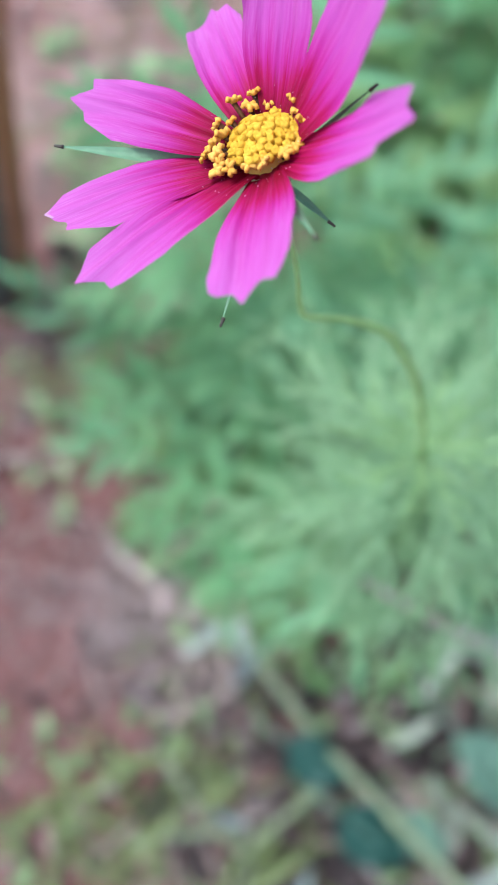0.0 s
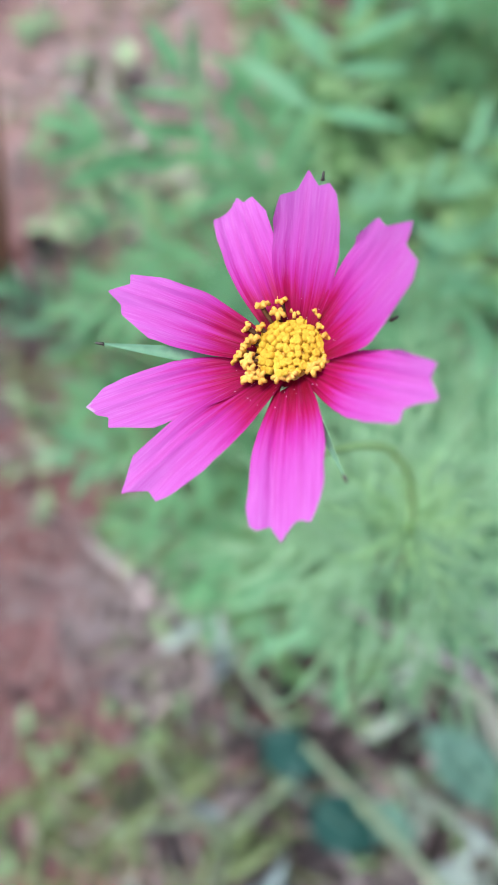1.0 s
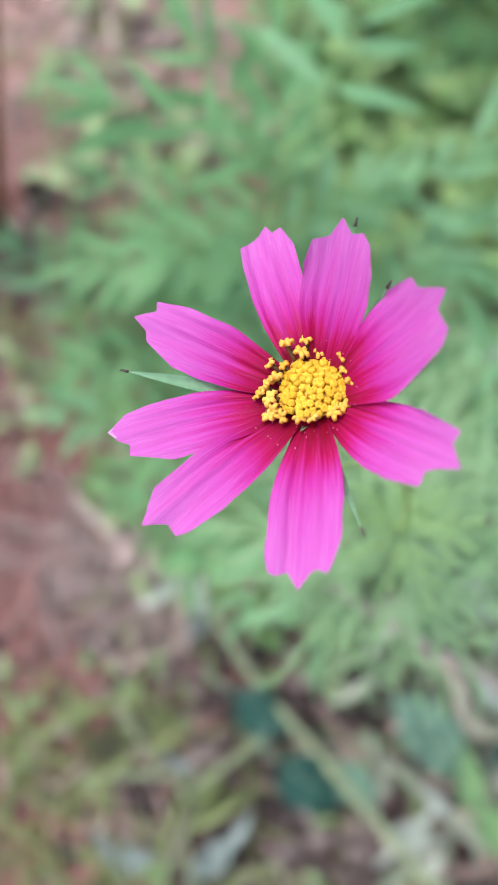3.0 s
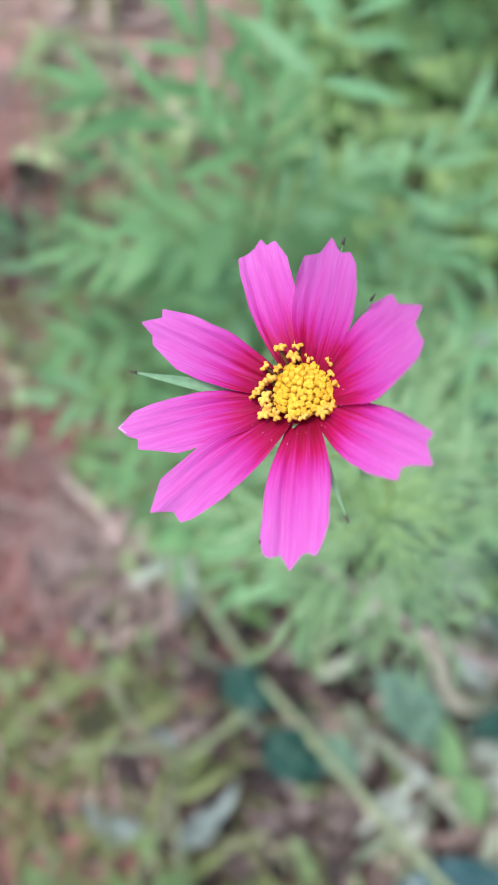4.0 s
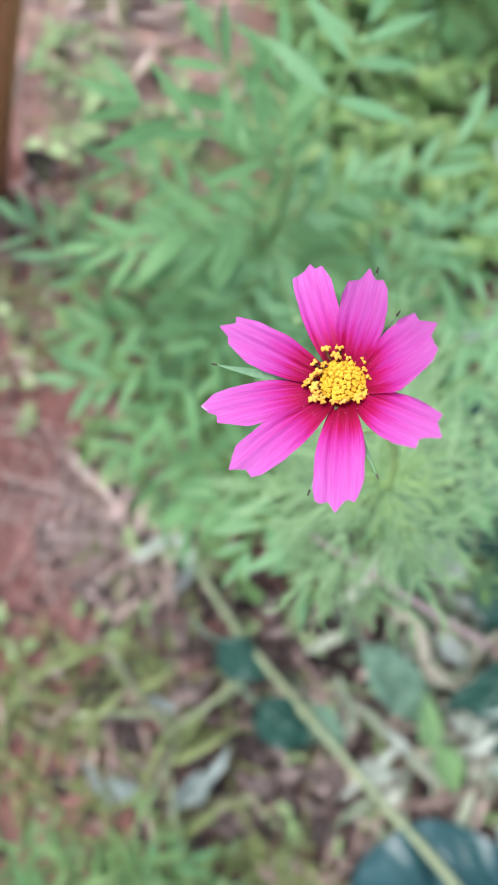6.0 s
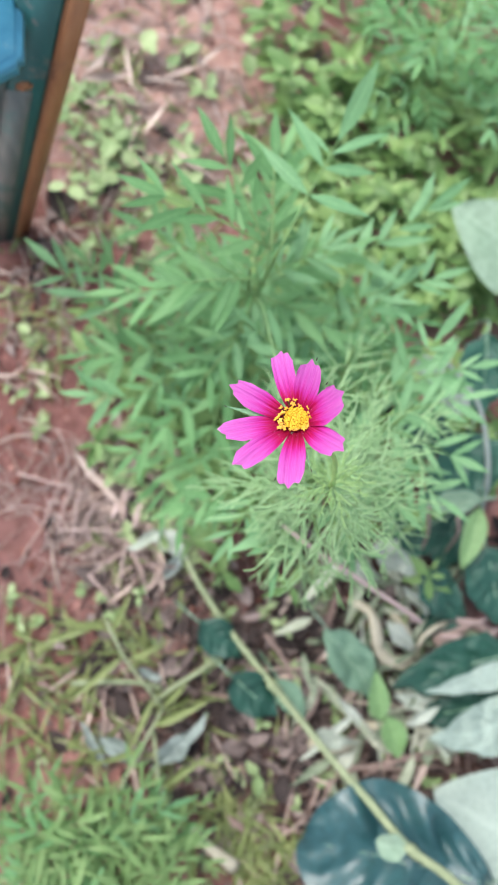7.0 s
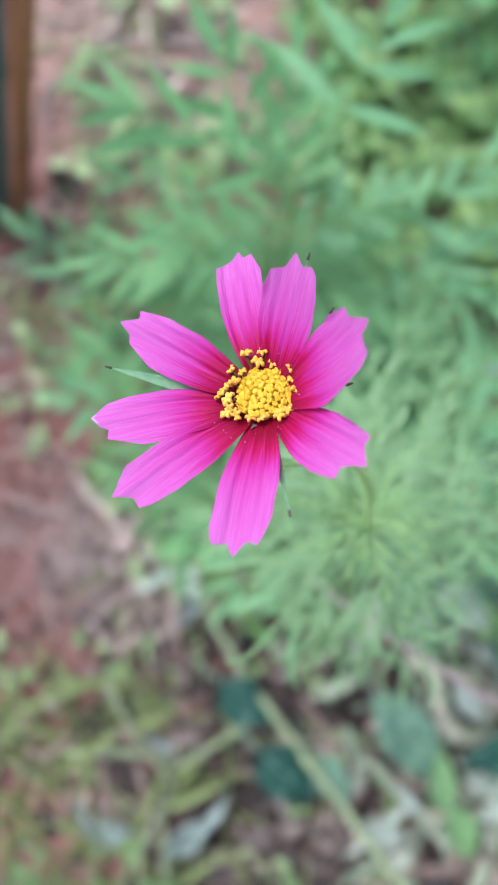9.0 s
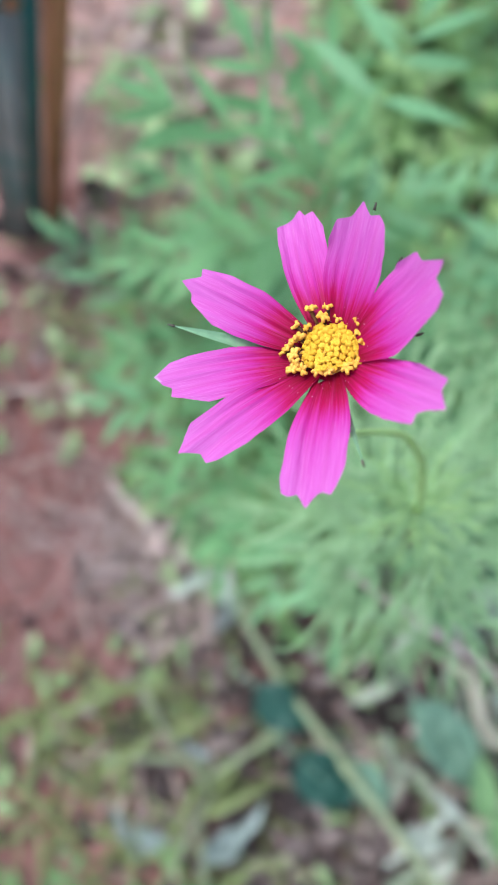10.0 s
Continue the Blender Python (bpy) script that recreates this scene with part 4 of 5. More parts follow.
# ---- broad leaves by the litter: dark glossy tops, some showing pale undersides ----
def broad_leaf(base, tip, width, material, label, wave=0.04, quilt=0.0, roll=0.0, droop=0.08, peak=0.36, tipn=0.85, crumple=0.0, name="broad_leaf", stalk=True, fold=0.12, group="broad leaves", lumps=0.0):
    b, tp = Vector(base), Vector(tip)
    way = tp - b
    bm = bmesh.new()
    leaf_shape(bm, way.length, width, 64 if quilt else 24, 10, fold, droop, peak, wave, tipn, rnd.uniform(0, 6), quilt)
    up = Vector((0, 0, 1)) + way.cross(Vector((0, 0, 1))).normalized() * math.tan(radians(roll))
    if crumple:
        off = Vector((b.x * 31, b.y * 17, 4))
        for v in bm.verts:
            v.co += Vector((noise.noise(v.co * 45 + off), noise.noise(v.co * 45 + off * 2), 1.6 * noise.noise(v.co * 38 + off * 3))) * crumple
    def swell(c):
        return lumps * noise.noise(Vector((c.x, c.y, 0)) * 13 + Vector((7, 3, 1))) + 0.1 * lumps * noise.noise(Vector((c.x, c.y, 0)) * 45)

    for v in bm.verts:
        v.co.z += swell(v.co)
    m = aim(b, way, up)
    ob = thing(name, bm, material, label, "leaf", group)
    ob.matrix_basis = m
    bm = bmesh.new()
    rib = [Vector((0, way.length * x, -droop * way.length * x * x - 0.0012)) for x in [k / 16 * 0.93 for k in range(17)]]
    tube(bm, [q + Vector((0, 0, swell(q))) for q in rib], 0.0022, 0.0007, 6)
    part("midrib", bm, BROAD_MID if material in (BROAD_DARK, BROAD_GLOSS) else material, ob, local=True)
    if stalk:
        inv = m.inverted()
        foot = b - way.normalized() * 0.05
        foot.z = ground_height(foot.x, foot.y) - 0.005
        bm = bmesh.new()
        tube(bm, [inv @ q for q in smooth_line([b, b - way.normalized() * 0.025 + Vector((0, 0, -0.01)), foot], 5)], 0.0016, 0.002, 6)
        part("leaf_stalk", bm, BROAD_MID, ob, local=True)
    return ob


DARK, PALE = "broad dark green glossy leaf with sunken veins", "broad leaf turned over, showing its pale underside"
broad_leaf((0.405, -0.412, 0.095), (0.132, -0.325, 0.10), 0.205, BROAD_GLOSS, "large dark green leaf with raised ribs, bluish sky sheen in its colour", 0.05, 0.011, crumple=0.0, peak=0.60, tipn=0.5, droop=0.02, lumps=0.042)
broad_leaf((0.545, -0.425, 0.07), (0.345, -0.300, 0.068), 0.19, BROAD_PALE, PALE, 0.05, 0.001, lumps=0.008, peak=0.5, tipn=0.7)
broad_leaf((0.53, -0.20, 0.09), (0.335, -0.212, 0.11), 0.085, BROAD_PALE, PALE, 0.07, 0.002, crumple=0.006)
broad_leaf((0.51, -0.125, 0.10), (0.338, -0.150, 0.10), 0.038, BROAD_PALE, PALE, 0.06, 0.0, crumple=0.004)
broad_leaf((0.50, -0.105, 0.07), (0.300, -0.140, 0.07), 0.09, BROAD_DARK, DARK, 0.08, 0.003, crumple=0.006)
broad_leaf((0.51, -0.175, 0.06), (0.325, -0.190, 0.07), 0.07, BROAD_DARK, DARK, 0.08, 0.003, crumple=0.006)
broad_leaf((0.205, -0.045, 0.07), (0.280, -0.165, 0.06), 0.062, BROAD_MID, "broad mid-green leaf with a pale midrib", 0.10, 0.0, fold=0.45, crumple=0.006, tipn=1.1)
broad_leaf((0.018, -0.020, 0.05), (0.078, -0.078, 0.04), 0.055, BROAD_DARK, DARK, 0.09, 0.0015, crumple=0.004)
broad_leaf((0.058, -0.100, 0.05), (0.125, -0.172, 0.03), 0.062, BROAD_DARK, DARK, 0.09, 0.0015, crumple=0.004)
broad_leaf((0.355, 0.030, 0.10), (0.405, -0.055, 0.08), 0.065, BROAD_DARK, DARK, 0.08, 0.002, crumple=0.004)
broad_leaf((0.455, 0.055, 0.10), (0.470, -0.065, 0.09), 0.095, BROAD_DARK, DARK, 0.05, 0.002, crumple=0.004)
broad_leaf((0.49, 0.210, 0.12), (0.370, 0.130, 0.10), 0.10, BROAD_DARK, DARK, 0.08, 0.003, crumple=0.006)
broad_leaf((0.49, 0.375, 0.13), (0.470, 0.255, 0.12), 0.085, BROAD_DARK, DARK, 0.08, 0.003, crumple=0.006)
broad_leaf((0.60, 0.450, 0.14), (0.452, 0.575, 0.17), 0.15, BROAD_SOFT, "broad light green leaf with a soft bloom", 0.03, roll=-8, lumps=0.01)
broad_leaf((0.438, 0.122, 0.15), (0.349, 0.120, 0.145), 0.032, BROAD_SOFT, "narrow pale green leaf, half folded", 0.06, fold=0.4, crumple=0.004)
broad_leaf((0.441, 0.112, 0.13), (0.407, 0.022, 0.12), 0.038, LIME, "soft lime green leaf, half folded", 0.05, fold=0.4)
broad_leaf((0.272, -0.186, 0.06), (0.269, -0.112, 0.09), 0.034, LIME, "small pale lime green leaf standing in the litter", 0.05, fold=0.5)
broad_leaf((0.285, -0.180, 0.06), (0.300, -0.246, 0.055), 0.040, LIME, "small lime green leaf standing in the litter", 0.05, fold=0.4)
broad_leaf((0.13, -0.115, 0.04), (0.165, -0.18, 0.04), 0.04, BROAD_MID, "broad mid-green leaf with a pale midrib", 0.04)
broad_leaf((0.42, 0.00, 0.05), (0.36, -0.08, 0.04), 0.07, BROAD_DARK, DARK, 0.08, 0.002, crumple=0.004)
broad_leaf((0.42, 0.26, 0.09), (0.345, 0.20, 0.10), 0.085, BROAD_DARK, DARK, 0.08, 0.002, crumple=0.004)
# three low dark leaves, added to stand for the shade in the hollow here
broad_leaf((0.36, 0.12, 0.04), (0.33, 0.03, 0.04), 0.07, BROAD_DARK, DARK, 0.08, 0.002, crumple=0.004)
broad_leaf((0.40, 0.10, 0.06), (0.31, 0.07, 0.03), 0.08, BROAD_DARK, DARK, 0.08, 0.002, crumple=0.004)
broad_leaf((0.44, 0.12, 0.05), (0.40, 0.02, 0.04), 0.09, BROAD_DARK, DARK, 0.08, 0.002, crumple=0.004)
WITHERED = "withered grey-green leaf, crumpled on the soil"
for base, tip, width, wave, fold in (((-0.165, -0.150, 0.02), (-0.128, -0.222, 0.02), 0.016, 0.2, 0.7),
                                     ((-0.137, -0.175, 0.02), (-0.085, -0.218, 0.02), 0.022, 0.2, 0.6), ((-0.064, -0.224, 0.03), (0.020, -0.160, 0.05), 0.032, 0.06, 0.5),
                                     ((-0.075, -0.082, 0.02), (-0.040, -0.103, 0.02), 0.018, 0.2, 0.6), ((0.41, 0.245, 0.19), (0.355, 0.305, 0.20), 0.05, 0.08, 0.3), ((0.36, 0.335, 0.19), (0.38, 0.285, 0.2), 0.035, 0.08, 0.3)):
    broad_leaf(base, tip, width, SILVER, WITHERED, wave, 0.0, name="withered_leaf", stalk=base[2] > 0.1, fold=fold, group="withered leaves", crumple=0.3 * width)
broad_leaf((-0.022, 0.120, 0.050), (-0.078, 0.097, 0.025), 0.020, WILT, "withered silvery leaf arched on the soil", 0.14, droop=-0.28, name="withered_leaf", stalk=False, fold=0.5, group="withered leaves", crumple=0.005)
broad_leaf((-0.040, 0.122, 0.050), (0.014, 0.074, 0.035), 0.034, WILT, "withered silvery leaf curled round a hole", 0.2, droop=0.1, name="withered_leaf", stalk=False, fold=0.4, group="withered leaves", crumple=0.008)
broad_leaf((-0.002, 0.080, 0.03), (-0.030, 0.046, 0.02), 0.022, SILVER, WITHERED, 0.16, name="withered_leaf", stalk=False, fold=0.6, group="withered leaves", crumple=0.006)
WILTED = "wilted pale grey-green leaf, curled in the litter"
for base, tip, width, fold, up in (((0.270, 0.066, 0.13), (0.342, 0.026, 0.11), 0.046, 0.4, 0.1), ((0.25, 0.05, 0.07), (0.31, 0.01, 0.05), 0.022, 0.7, 0.2), ((0.300, -0.155, 0.06), (0.375, -0.182, 0.05), 0.026, 0.6, 0.1), ((0.165, -0.195, 0.05), (0.250, -0.224, 0.045), 0.024, 0.7, 0.15),
                                   ((0.240, -0.172, 0.05), (0.150, -0.238, 0.04), 0.014, 0.8, 0.1), ((0.345, -0.215, 0.06), (0.40, -0.235, 0.05), 0.05, 0.4, 0.1), ((0.31, -0.195, 0.07), (0.365, -0.172, 0.08), 0.016, 0.8, 0.1), ((0.215, -0.150, 0.06), (0.262, -0.205, 0.055), 0.014, 0.8, 0.1), ((0.33, 0.005, 0.07), (0.372, -0.045, 0.06), 0.016, 0.8, 0.1), ((0.30, -0.045, 0.06), (0.345, -0.10, 0.05), 0.024, 0.9, 0.2)):
    broad_leaf(base, tip, width, WILT, WILTED, 0.16, 0.0, droop=up, name="wilted_leaf", stalk=False, fold=fold, group="wilted leaves", crumple=0.2 * width)
broad_leaf((0.00, -0.395, 0.02), (0.055, -0.455, 0.02), 0.03, HUSK, "dry beige leaf lying on the ground", 0.1, name="withered_leaf", stalk=False, fold=0.6, group="withered leaves")


# ---- stalks, twigs and husks ----
def stick(name, pts, r0, r1, material, label, category, wobble=0.12, sides=8, flat=1.0, group=""):
    bm = bmesh.new()
    tube(bm, smooth_line(pts, 7), r0, r1, sides, flat, wobble)
    return thing(name, bm, material, label, category, group)


vine = stick("fallen_stalk", [(-0.01, 0.125, 0.004), (0.005, 0.085, 0.02), (0.021, 0.039, 0.03), (0.062, -0.035, 0.035), (0.117, -0.117, 0.045), (0.160, -0.180, 0.06), (0.203, -0.243, 0.085), (0.232, -0.280, 0.11), (0.270, -0.333, 0.15),
                              (0.318, -0.373, 0.165), (0.40, -0.46, 0.16), (0.48, -0.55, 0.10), (0.54, -0.62, -0.01)], 0.0048, 0.0066, STALK, "long pale green bare stalk leaning over the litter", "stalk", 0.1, 10)
for at, way, size in (((0.122, -0.125, 0.047), (0.3, -0.6, 0.5), 0.011), ((0.278, -0.341, 0.152), (0.8, 0.2, 0.5), 0.010)):
    bm = bmesh.new()
    tube(bm, [Vector(at) - Vector((0.0038, -0.0045, -0.0012)) * k for k in (-1.6, -0.8, 0, 0.8, 1.6)], 0.0076, 0.0076, 10, 1.0, 0.2)
    part("node", bm, STALK, vine, "swollen joint of the stalk", local=True)
bm = bmesh.new()
leaf_shape(bm, 0.042, 0.042, 12, 5, 0.25, 0.2, 0.5, 0.05, 0.5)
moved(bm, 0, aim((0.270, -0.333, 0.153), (-0.85, 0.1, -0.1), (0.1, -0.3, 1)))
part("leaf", bm, BROAD_SOFT, vine, "small rounded pale green leaf", local=True)
stick("dead_twig", [(0.085, 0.092, 0.50), (0.113, 0.067, 0.50), (0.163, 0.029, 0.488), (0.230, -0.015, 0.432), (0.275, -0.030, 0.30), (0.315, -0.040, 0.18), (0.338, -0.045, 0.08), (0.348, -0.05, -0.01)], 0.0022, 0.0036, PALE_STRAW, "thin pinkish-beige dead twig leaning to the ground", "twig")
stick("green_stalk", [(-0.055, -0.135, 0.01), (-0.03, -0.115, 0.03), (0.01, -0.095, 0.035), (0.05, -0.075, 0.02)], 0.004, 0.0034, STALK, "short pale green stalk on the ground", "stalk")
stick("withered_twig", [(0.38, 0.33, 0.20), (0.415, 0.29, 0.19), (0.445, 0.245, 0.17), (0.462, 0.15, 0.12), (0.47, 0.05, -0.01)], 0.003, 0.0045, SILVER, "grey withered twig among broad leaves", "twig")
stick("dry_husk", [(0.255, -0.008, 0.04), (0.276, -0.030, 0.065), (0.282, -0.060, 0.065), (0.285, -0.088, 0.055), (0.310, -0.108, 0.045), (0.344, -0.109, 0.02)], 0.0075, 0.011, HUSK, "curled beige dry husk", "husk", 0.3, 8, 0.5, "dry husks")
stick("dry_husk", [(0.318, -0.035, 0.03), (0.335, -0.065, 0.045), (0.350, -0.098, 0.015)], 0.007, 0.005, HUSK, "flat beige dry husk", "husk", 0.3, 8, 0.4, "dry husks")
stick("dry_husk", [(0.354, -0.112, 0.01), (0.352, -0.080, 0.05), (0.372, -0.062, 0.06), (0.41, -0.056, 0.03)], 0.0035, 0.0046, HUSK, "hooked yellowish dry tendril", "husk", 0.2, 8, 1.0, "dry husks")
stick("dry_husk", [(0.382, -0.088, 0.03), (0.431, -0.060, 0.05), (0.477, -0.080, 0.035)], 0.011, 0.007, TWIG, "crumpled brown dry husk", "husk", 0.6, 9, 0.45, "dry husks")
stick("dry_husk", [(0.17, -0.215, 0.015), (0.21, -0.225, 0.035), (0.25, -0.22, 0.012)], 0.009, 0.005, HUSK, "flat beige dry husk", "husk", 0.4, 8, 0.4, "dry husks")
stick("dry_husk", [(0.255, -0.195, 0.03), (0.29, -0.20, 0.04), (0.325, -0.21, 0.02)], 0.007, 0.005, HUSK, "pale split dry husk", "husk", 0.3, 8, 0.4, "dry husks")
for pts in ([(0.385, -0.075, 0.05), (0.43, -0.082, 0.062), (0.485, -0.100, 0.04)], [(0.395, -0.098, 0.045), (0.44, -0.095, 0.06), (0.48, -0.072, 0.045)], [(0.40, -0.050, 0.05), (0.44, -0.058, 0.064), (0.475, -0.050, 0.04)]):
    stick("dry_husk", pts, 0.0045, 0.0022, PALE_STRAW, "split pinkish strip of dry husk", "husk", 0.4, 7, 0.4, "dry husks")
for k, pts in enumerate(([(0.22, -0.262, 0.02), (0.30, -0.252, 0.035), (0.40, -0.262, 0.015)], [(0.25, -0.27, 0.02), (0.33, -0.245, 0.04), (0.42, -0.25, 0.015)], [(0.18, -0.245, 0.015), (0.28, -0.262, 0.03), (0.37, -0.272, 0.012)],
                         [(0.12, -0.05, 0.012), (0.15, -0.11, 0.03), (0.14, -0.19, 0.012)], [(0.09, -0.10, 0.02), (0.17, -0.105, 0.04), (0.24, -0.13, 0.015)], [(0.15, -0.20, 0.02), (0.19, -0.15, 0.03), (0.20, -0.08, 0.012)],
                         [(0.05, 0.90, 0.015), (-0.03, 0.955, 0.02), (-0.07, 1.0, 0.012)], [(0.02, 0.83, 0.012), (-0.05, 0.845, 0.016), (-0.10, 0.84, 0.01)], [(-0.13, -0.11, 0.01), (-0.132, -0.15, 0.012), (-0.135, -0.18, 0.01)], [(0.358, 0.115, 0.145), (0.366, 0.078, 0.10), (0.372, 0.045, 0.02)], [(0.398, 0.100, 0.15), (0.406, 0.076, 0.12), (0.415, 0.05, 0.03)])):
    stick("dry_twig", pts, 0.0030, 0.0020, TWIG if k % 2 else STRAW, "thin dry twig lying in the litter", "twig", 0.2, 6, 1.0, "dry twigs")


for pts in ([(-0.080, 0.126, 0.012), (-0.091, 0.073, 0.026), (-0.106, 0.023, 0.010)], [(-0.080, 0.105, 0.020), (-0.062, 0.061, 0.028), (-0.056, 0.013, 0.010)], [(-0.078, 0.098, 0.014), (-0.049, 0.074, 0.026), (-0.029, 0.044, 0.012)],
            [(-0.189, 0.134, 0.010), (-0.130, 0.130, 0.024), (-0.074, 0.121, 0.018)], [(-0.245, 0.228, 0.010), (-0.169, 0.198, 0.024), (-0.107, 0.158, 0.012)], [(-0.085, 0.096, 0.012), (-0.111, 0.080, 0.026), (-0.143, 0.062, 0.010)],
            [(-0.143, 0.064, 0.010), (-0.122, 0.037, 0.022), (-0.101, 0.009, 0.010)], [(-0.160, 0.206, 0.010), (-0.173, 0.172, 0.024), (-0.190, 0.128, 0.010)], [(-0.086, 0.113, 0.012), (-0.081, 0.167, 0.024), (-0.073, 0.217, 0.010)],
            [(-0.147, 0.196, 0.010), (-0.158, 0.155, 0.022), (-0.165, 0.109, 0.010)], [(-0.126, 0.174, 0.010), (-0.143, 0.138, 0.024), (-0.128, 0.094, 0.010)]):
    stick("dry_stalk", pts, 0.0022, 0.0012, PALE_STRAW, "bleached pinkish stalk lying across the bare earth", "stalk", 0.25, 7, 0.7, "crossed dry stalks")
for pts in ([(-0.057, 0.214, 0.012), (-0.079, 0.180, 0.018), (-0.105, 0.148, 0.010)], [(-0.040, 0.185, 0.012), (-0.058, 0.160, 0.020), (-0.070, 0.128, 0.012)]):
    stick("bark_strip", pts, 0.0075, 0.005, PALE_STRAW, "flat strip of pale bark on the earth", "bark", 0.3, 8, 0.25, "bark strips")


def grass_stem(pts, blades, label):
    """A jointed creeping grass stem with long blades at its joints."""
    line = smooth_line(pts, 7)
    bm = bmesh.new()
    tube(bm, line, 0.0028, 0.0020, 8, 1.0, 0.12)
    ob = thing("grass_stem", bm, STALK, label, "grass", "grass stems")
    for x, deg, ln, w, lift in blades:
        p = line[min(len(line) - 1, int(x * len(line)))]
        bm = bmesh.new()
        leaf_shape(bm, ln, w, 12, 2, 0.5, 0.12, 0.3, 0.03, 1.2, x * 9)
        moved(bm, 0, aim(p, (math.cos(radians(deg)), math.sin(radians(deg)), lift)))
        part("blade", bm, GRASS, ob, local=True)
    return ob


grass_stem([(-0.117, -0.006, 0.06), (-0.091, -0.067, 0.05), (-0.051, -0.129, 0.03), (-0.04, -0.15, 0.01)],
           [(0.0, 195, 0.13, 0.012, 0.1), (0.05, 170, 0.09, 0.010, 0.3), (0.1, 60, 0.07, 0.010, 0.3), (0.3, 215, 0.11, 0.011, 0.2), (0.35, 20, 0.07, 0.009, 0.3), (0.6, 240, 0.10, 0.010, 0.2), (0.8, 40, 0.06, 0.011, 0.3)], "creeping green grass stem with long blades")
grass_stem([(-0.045, -0.145, 0.02), (-0.079, -0.193, 0.045), (-0.115, -0.25, 0.035)], [(0.2, 20, 0.10, 0.014, 0.3), (0.5, 190, 0.07, 0.009, 0.3), (0.9, 250, 0.06, 0.008, 0.2)], "creeping green grass stem with long blades")
grass_stem([(-0.06, -0.17, 0.02), (-0.053, -0.247, 0.05), (-0.022, -0.31, 0.045), (0.038, -0.355, 0.03), (0.054, -0.39, 0.0)], [(0.25, 30, 0.09, 0.011, 0.3), (0.55, 265, 0.10, 0.014, 0.3), (0.6, 130, 0.06, 0.010, 0.4), (0.85, 70, 0.08, 0.008, 0.3)], "creeping green grass stem with long blades")
stick("dry_husk", [(-0.017, -0.303, 0.05), (0.012, -0.336, 0.055), (0.044, -0.368, 0.04)], 0.005, 0.010, HUSK, "pale split dry husk", "husk", 0.3, 8, 0.5, "dry husks")
stick("dry_stalk", [(-0.175, -0.094, 0.02), (-0.12, -0.096, 0.03), (-0.079, -0.101, 0.03), (-0.044, -0.113, 0.025)], 0.0042, 0.0034, STALK, "short pale green stalk on the grass", "stalk", 0.15)


# ---- loose cover: straw, grass, small weeds and soil crumbs ----
for pts in ([(-0.111, 1.013, 0.012), (-0.02, 0.955, 0.03), (0.083, 0.878, 0.012)], [(-0.107, 0.857, 0.012), (-0.05, 0.850, 0.028), (0.012, 0.834, 0.014)], [(-0.04, 0.997, 0.012), (-0.066, 0.94, 0.03), (-0.085, 0.879, 0.012)]):
    stick("dry_stalk", pts, 0.0019, 0.0013, PALE_STRAW, "long thin bleached straw on the earth", "stalk", 0.05, 6, 1.0, "long straws")


def on_ground(x, y, up=0.0):
    return Vector((x, y, ground_height(x, y) + up))


def scatter_straw(name, material, label, seed, spots, short=0.025, long=0.11, thick=0.0020):
    r2 = random.Random(seed)
    bm = bmesh.new()
    for cx, cy, sx, sy, n in spots:
        for _ in range(n):
            x, y, a, ln = r2.gauss(cx, sx), r2.gauss(cy, sy), r2.uniform(0, math.pi), r2.uniform(short, long)
            d, q = Vector((math.cos(a), math.sin(a), 0)), Vector((-math.sin(a), math.cos(a), 0))
            bow, lift = r2.uniform(-0.2, 0.2), r2.uniform(0.001, 0.022)
            pts = []
            for s in (-1, -0.33, 0.33, 1):
                p = Vector((x, y, 0)) + d * ln / 2 * s + q * ln * bow * (1 - s * s)
                pts.append(on_ground(p.x, p.y, 0.001 + lift * (s + 1) / 2))
            r = 0.0007 + thick * r2.random() ** 2
            tube(bm, pts, r, r * 0.6, 4)
    thing(name, bm, material, label, "straw", kind="stuff")


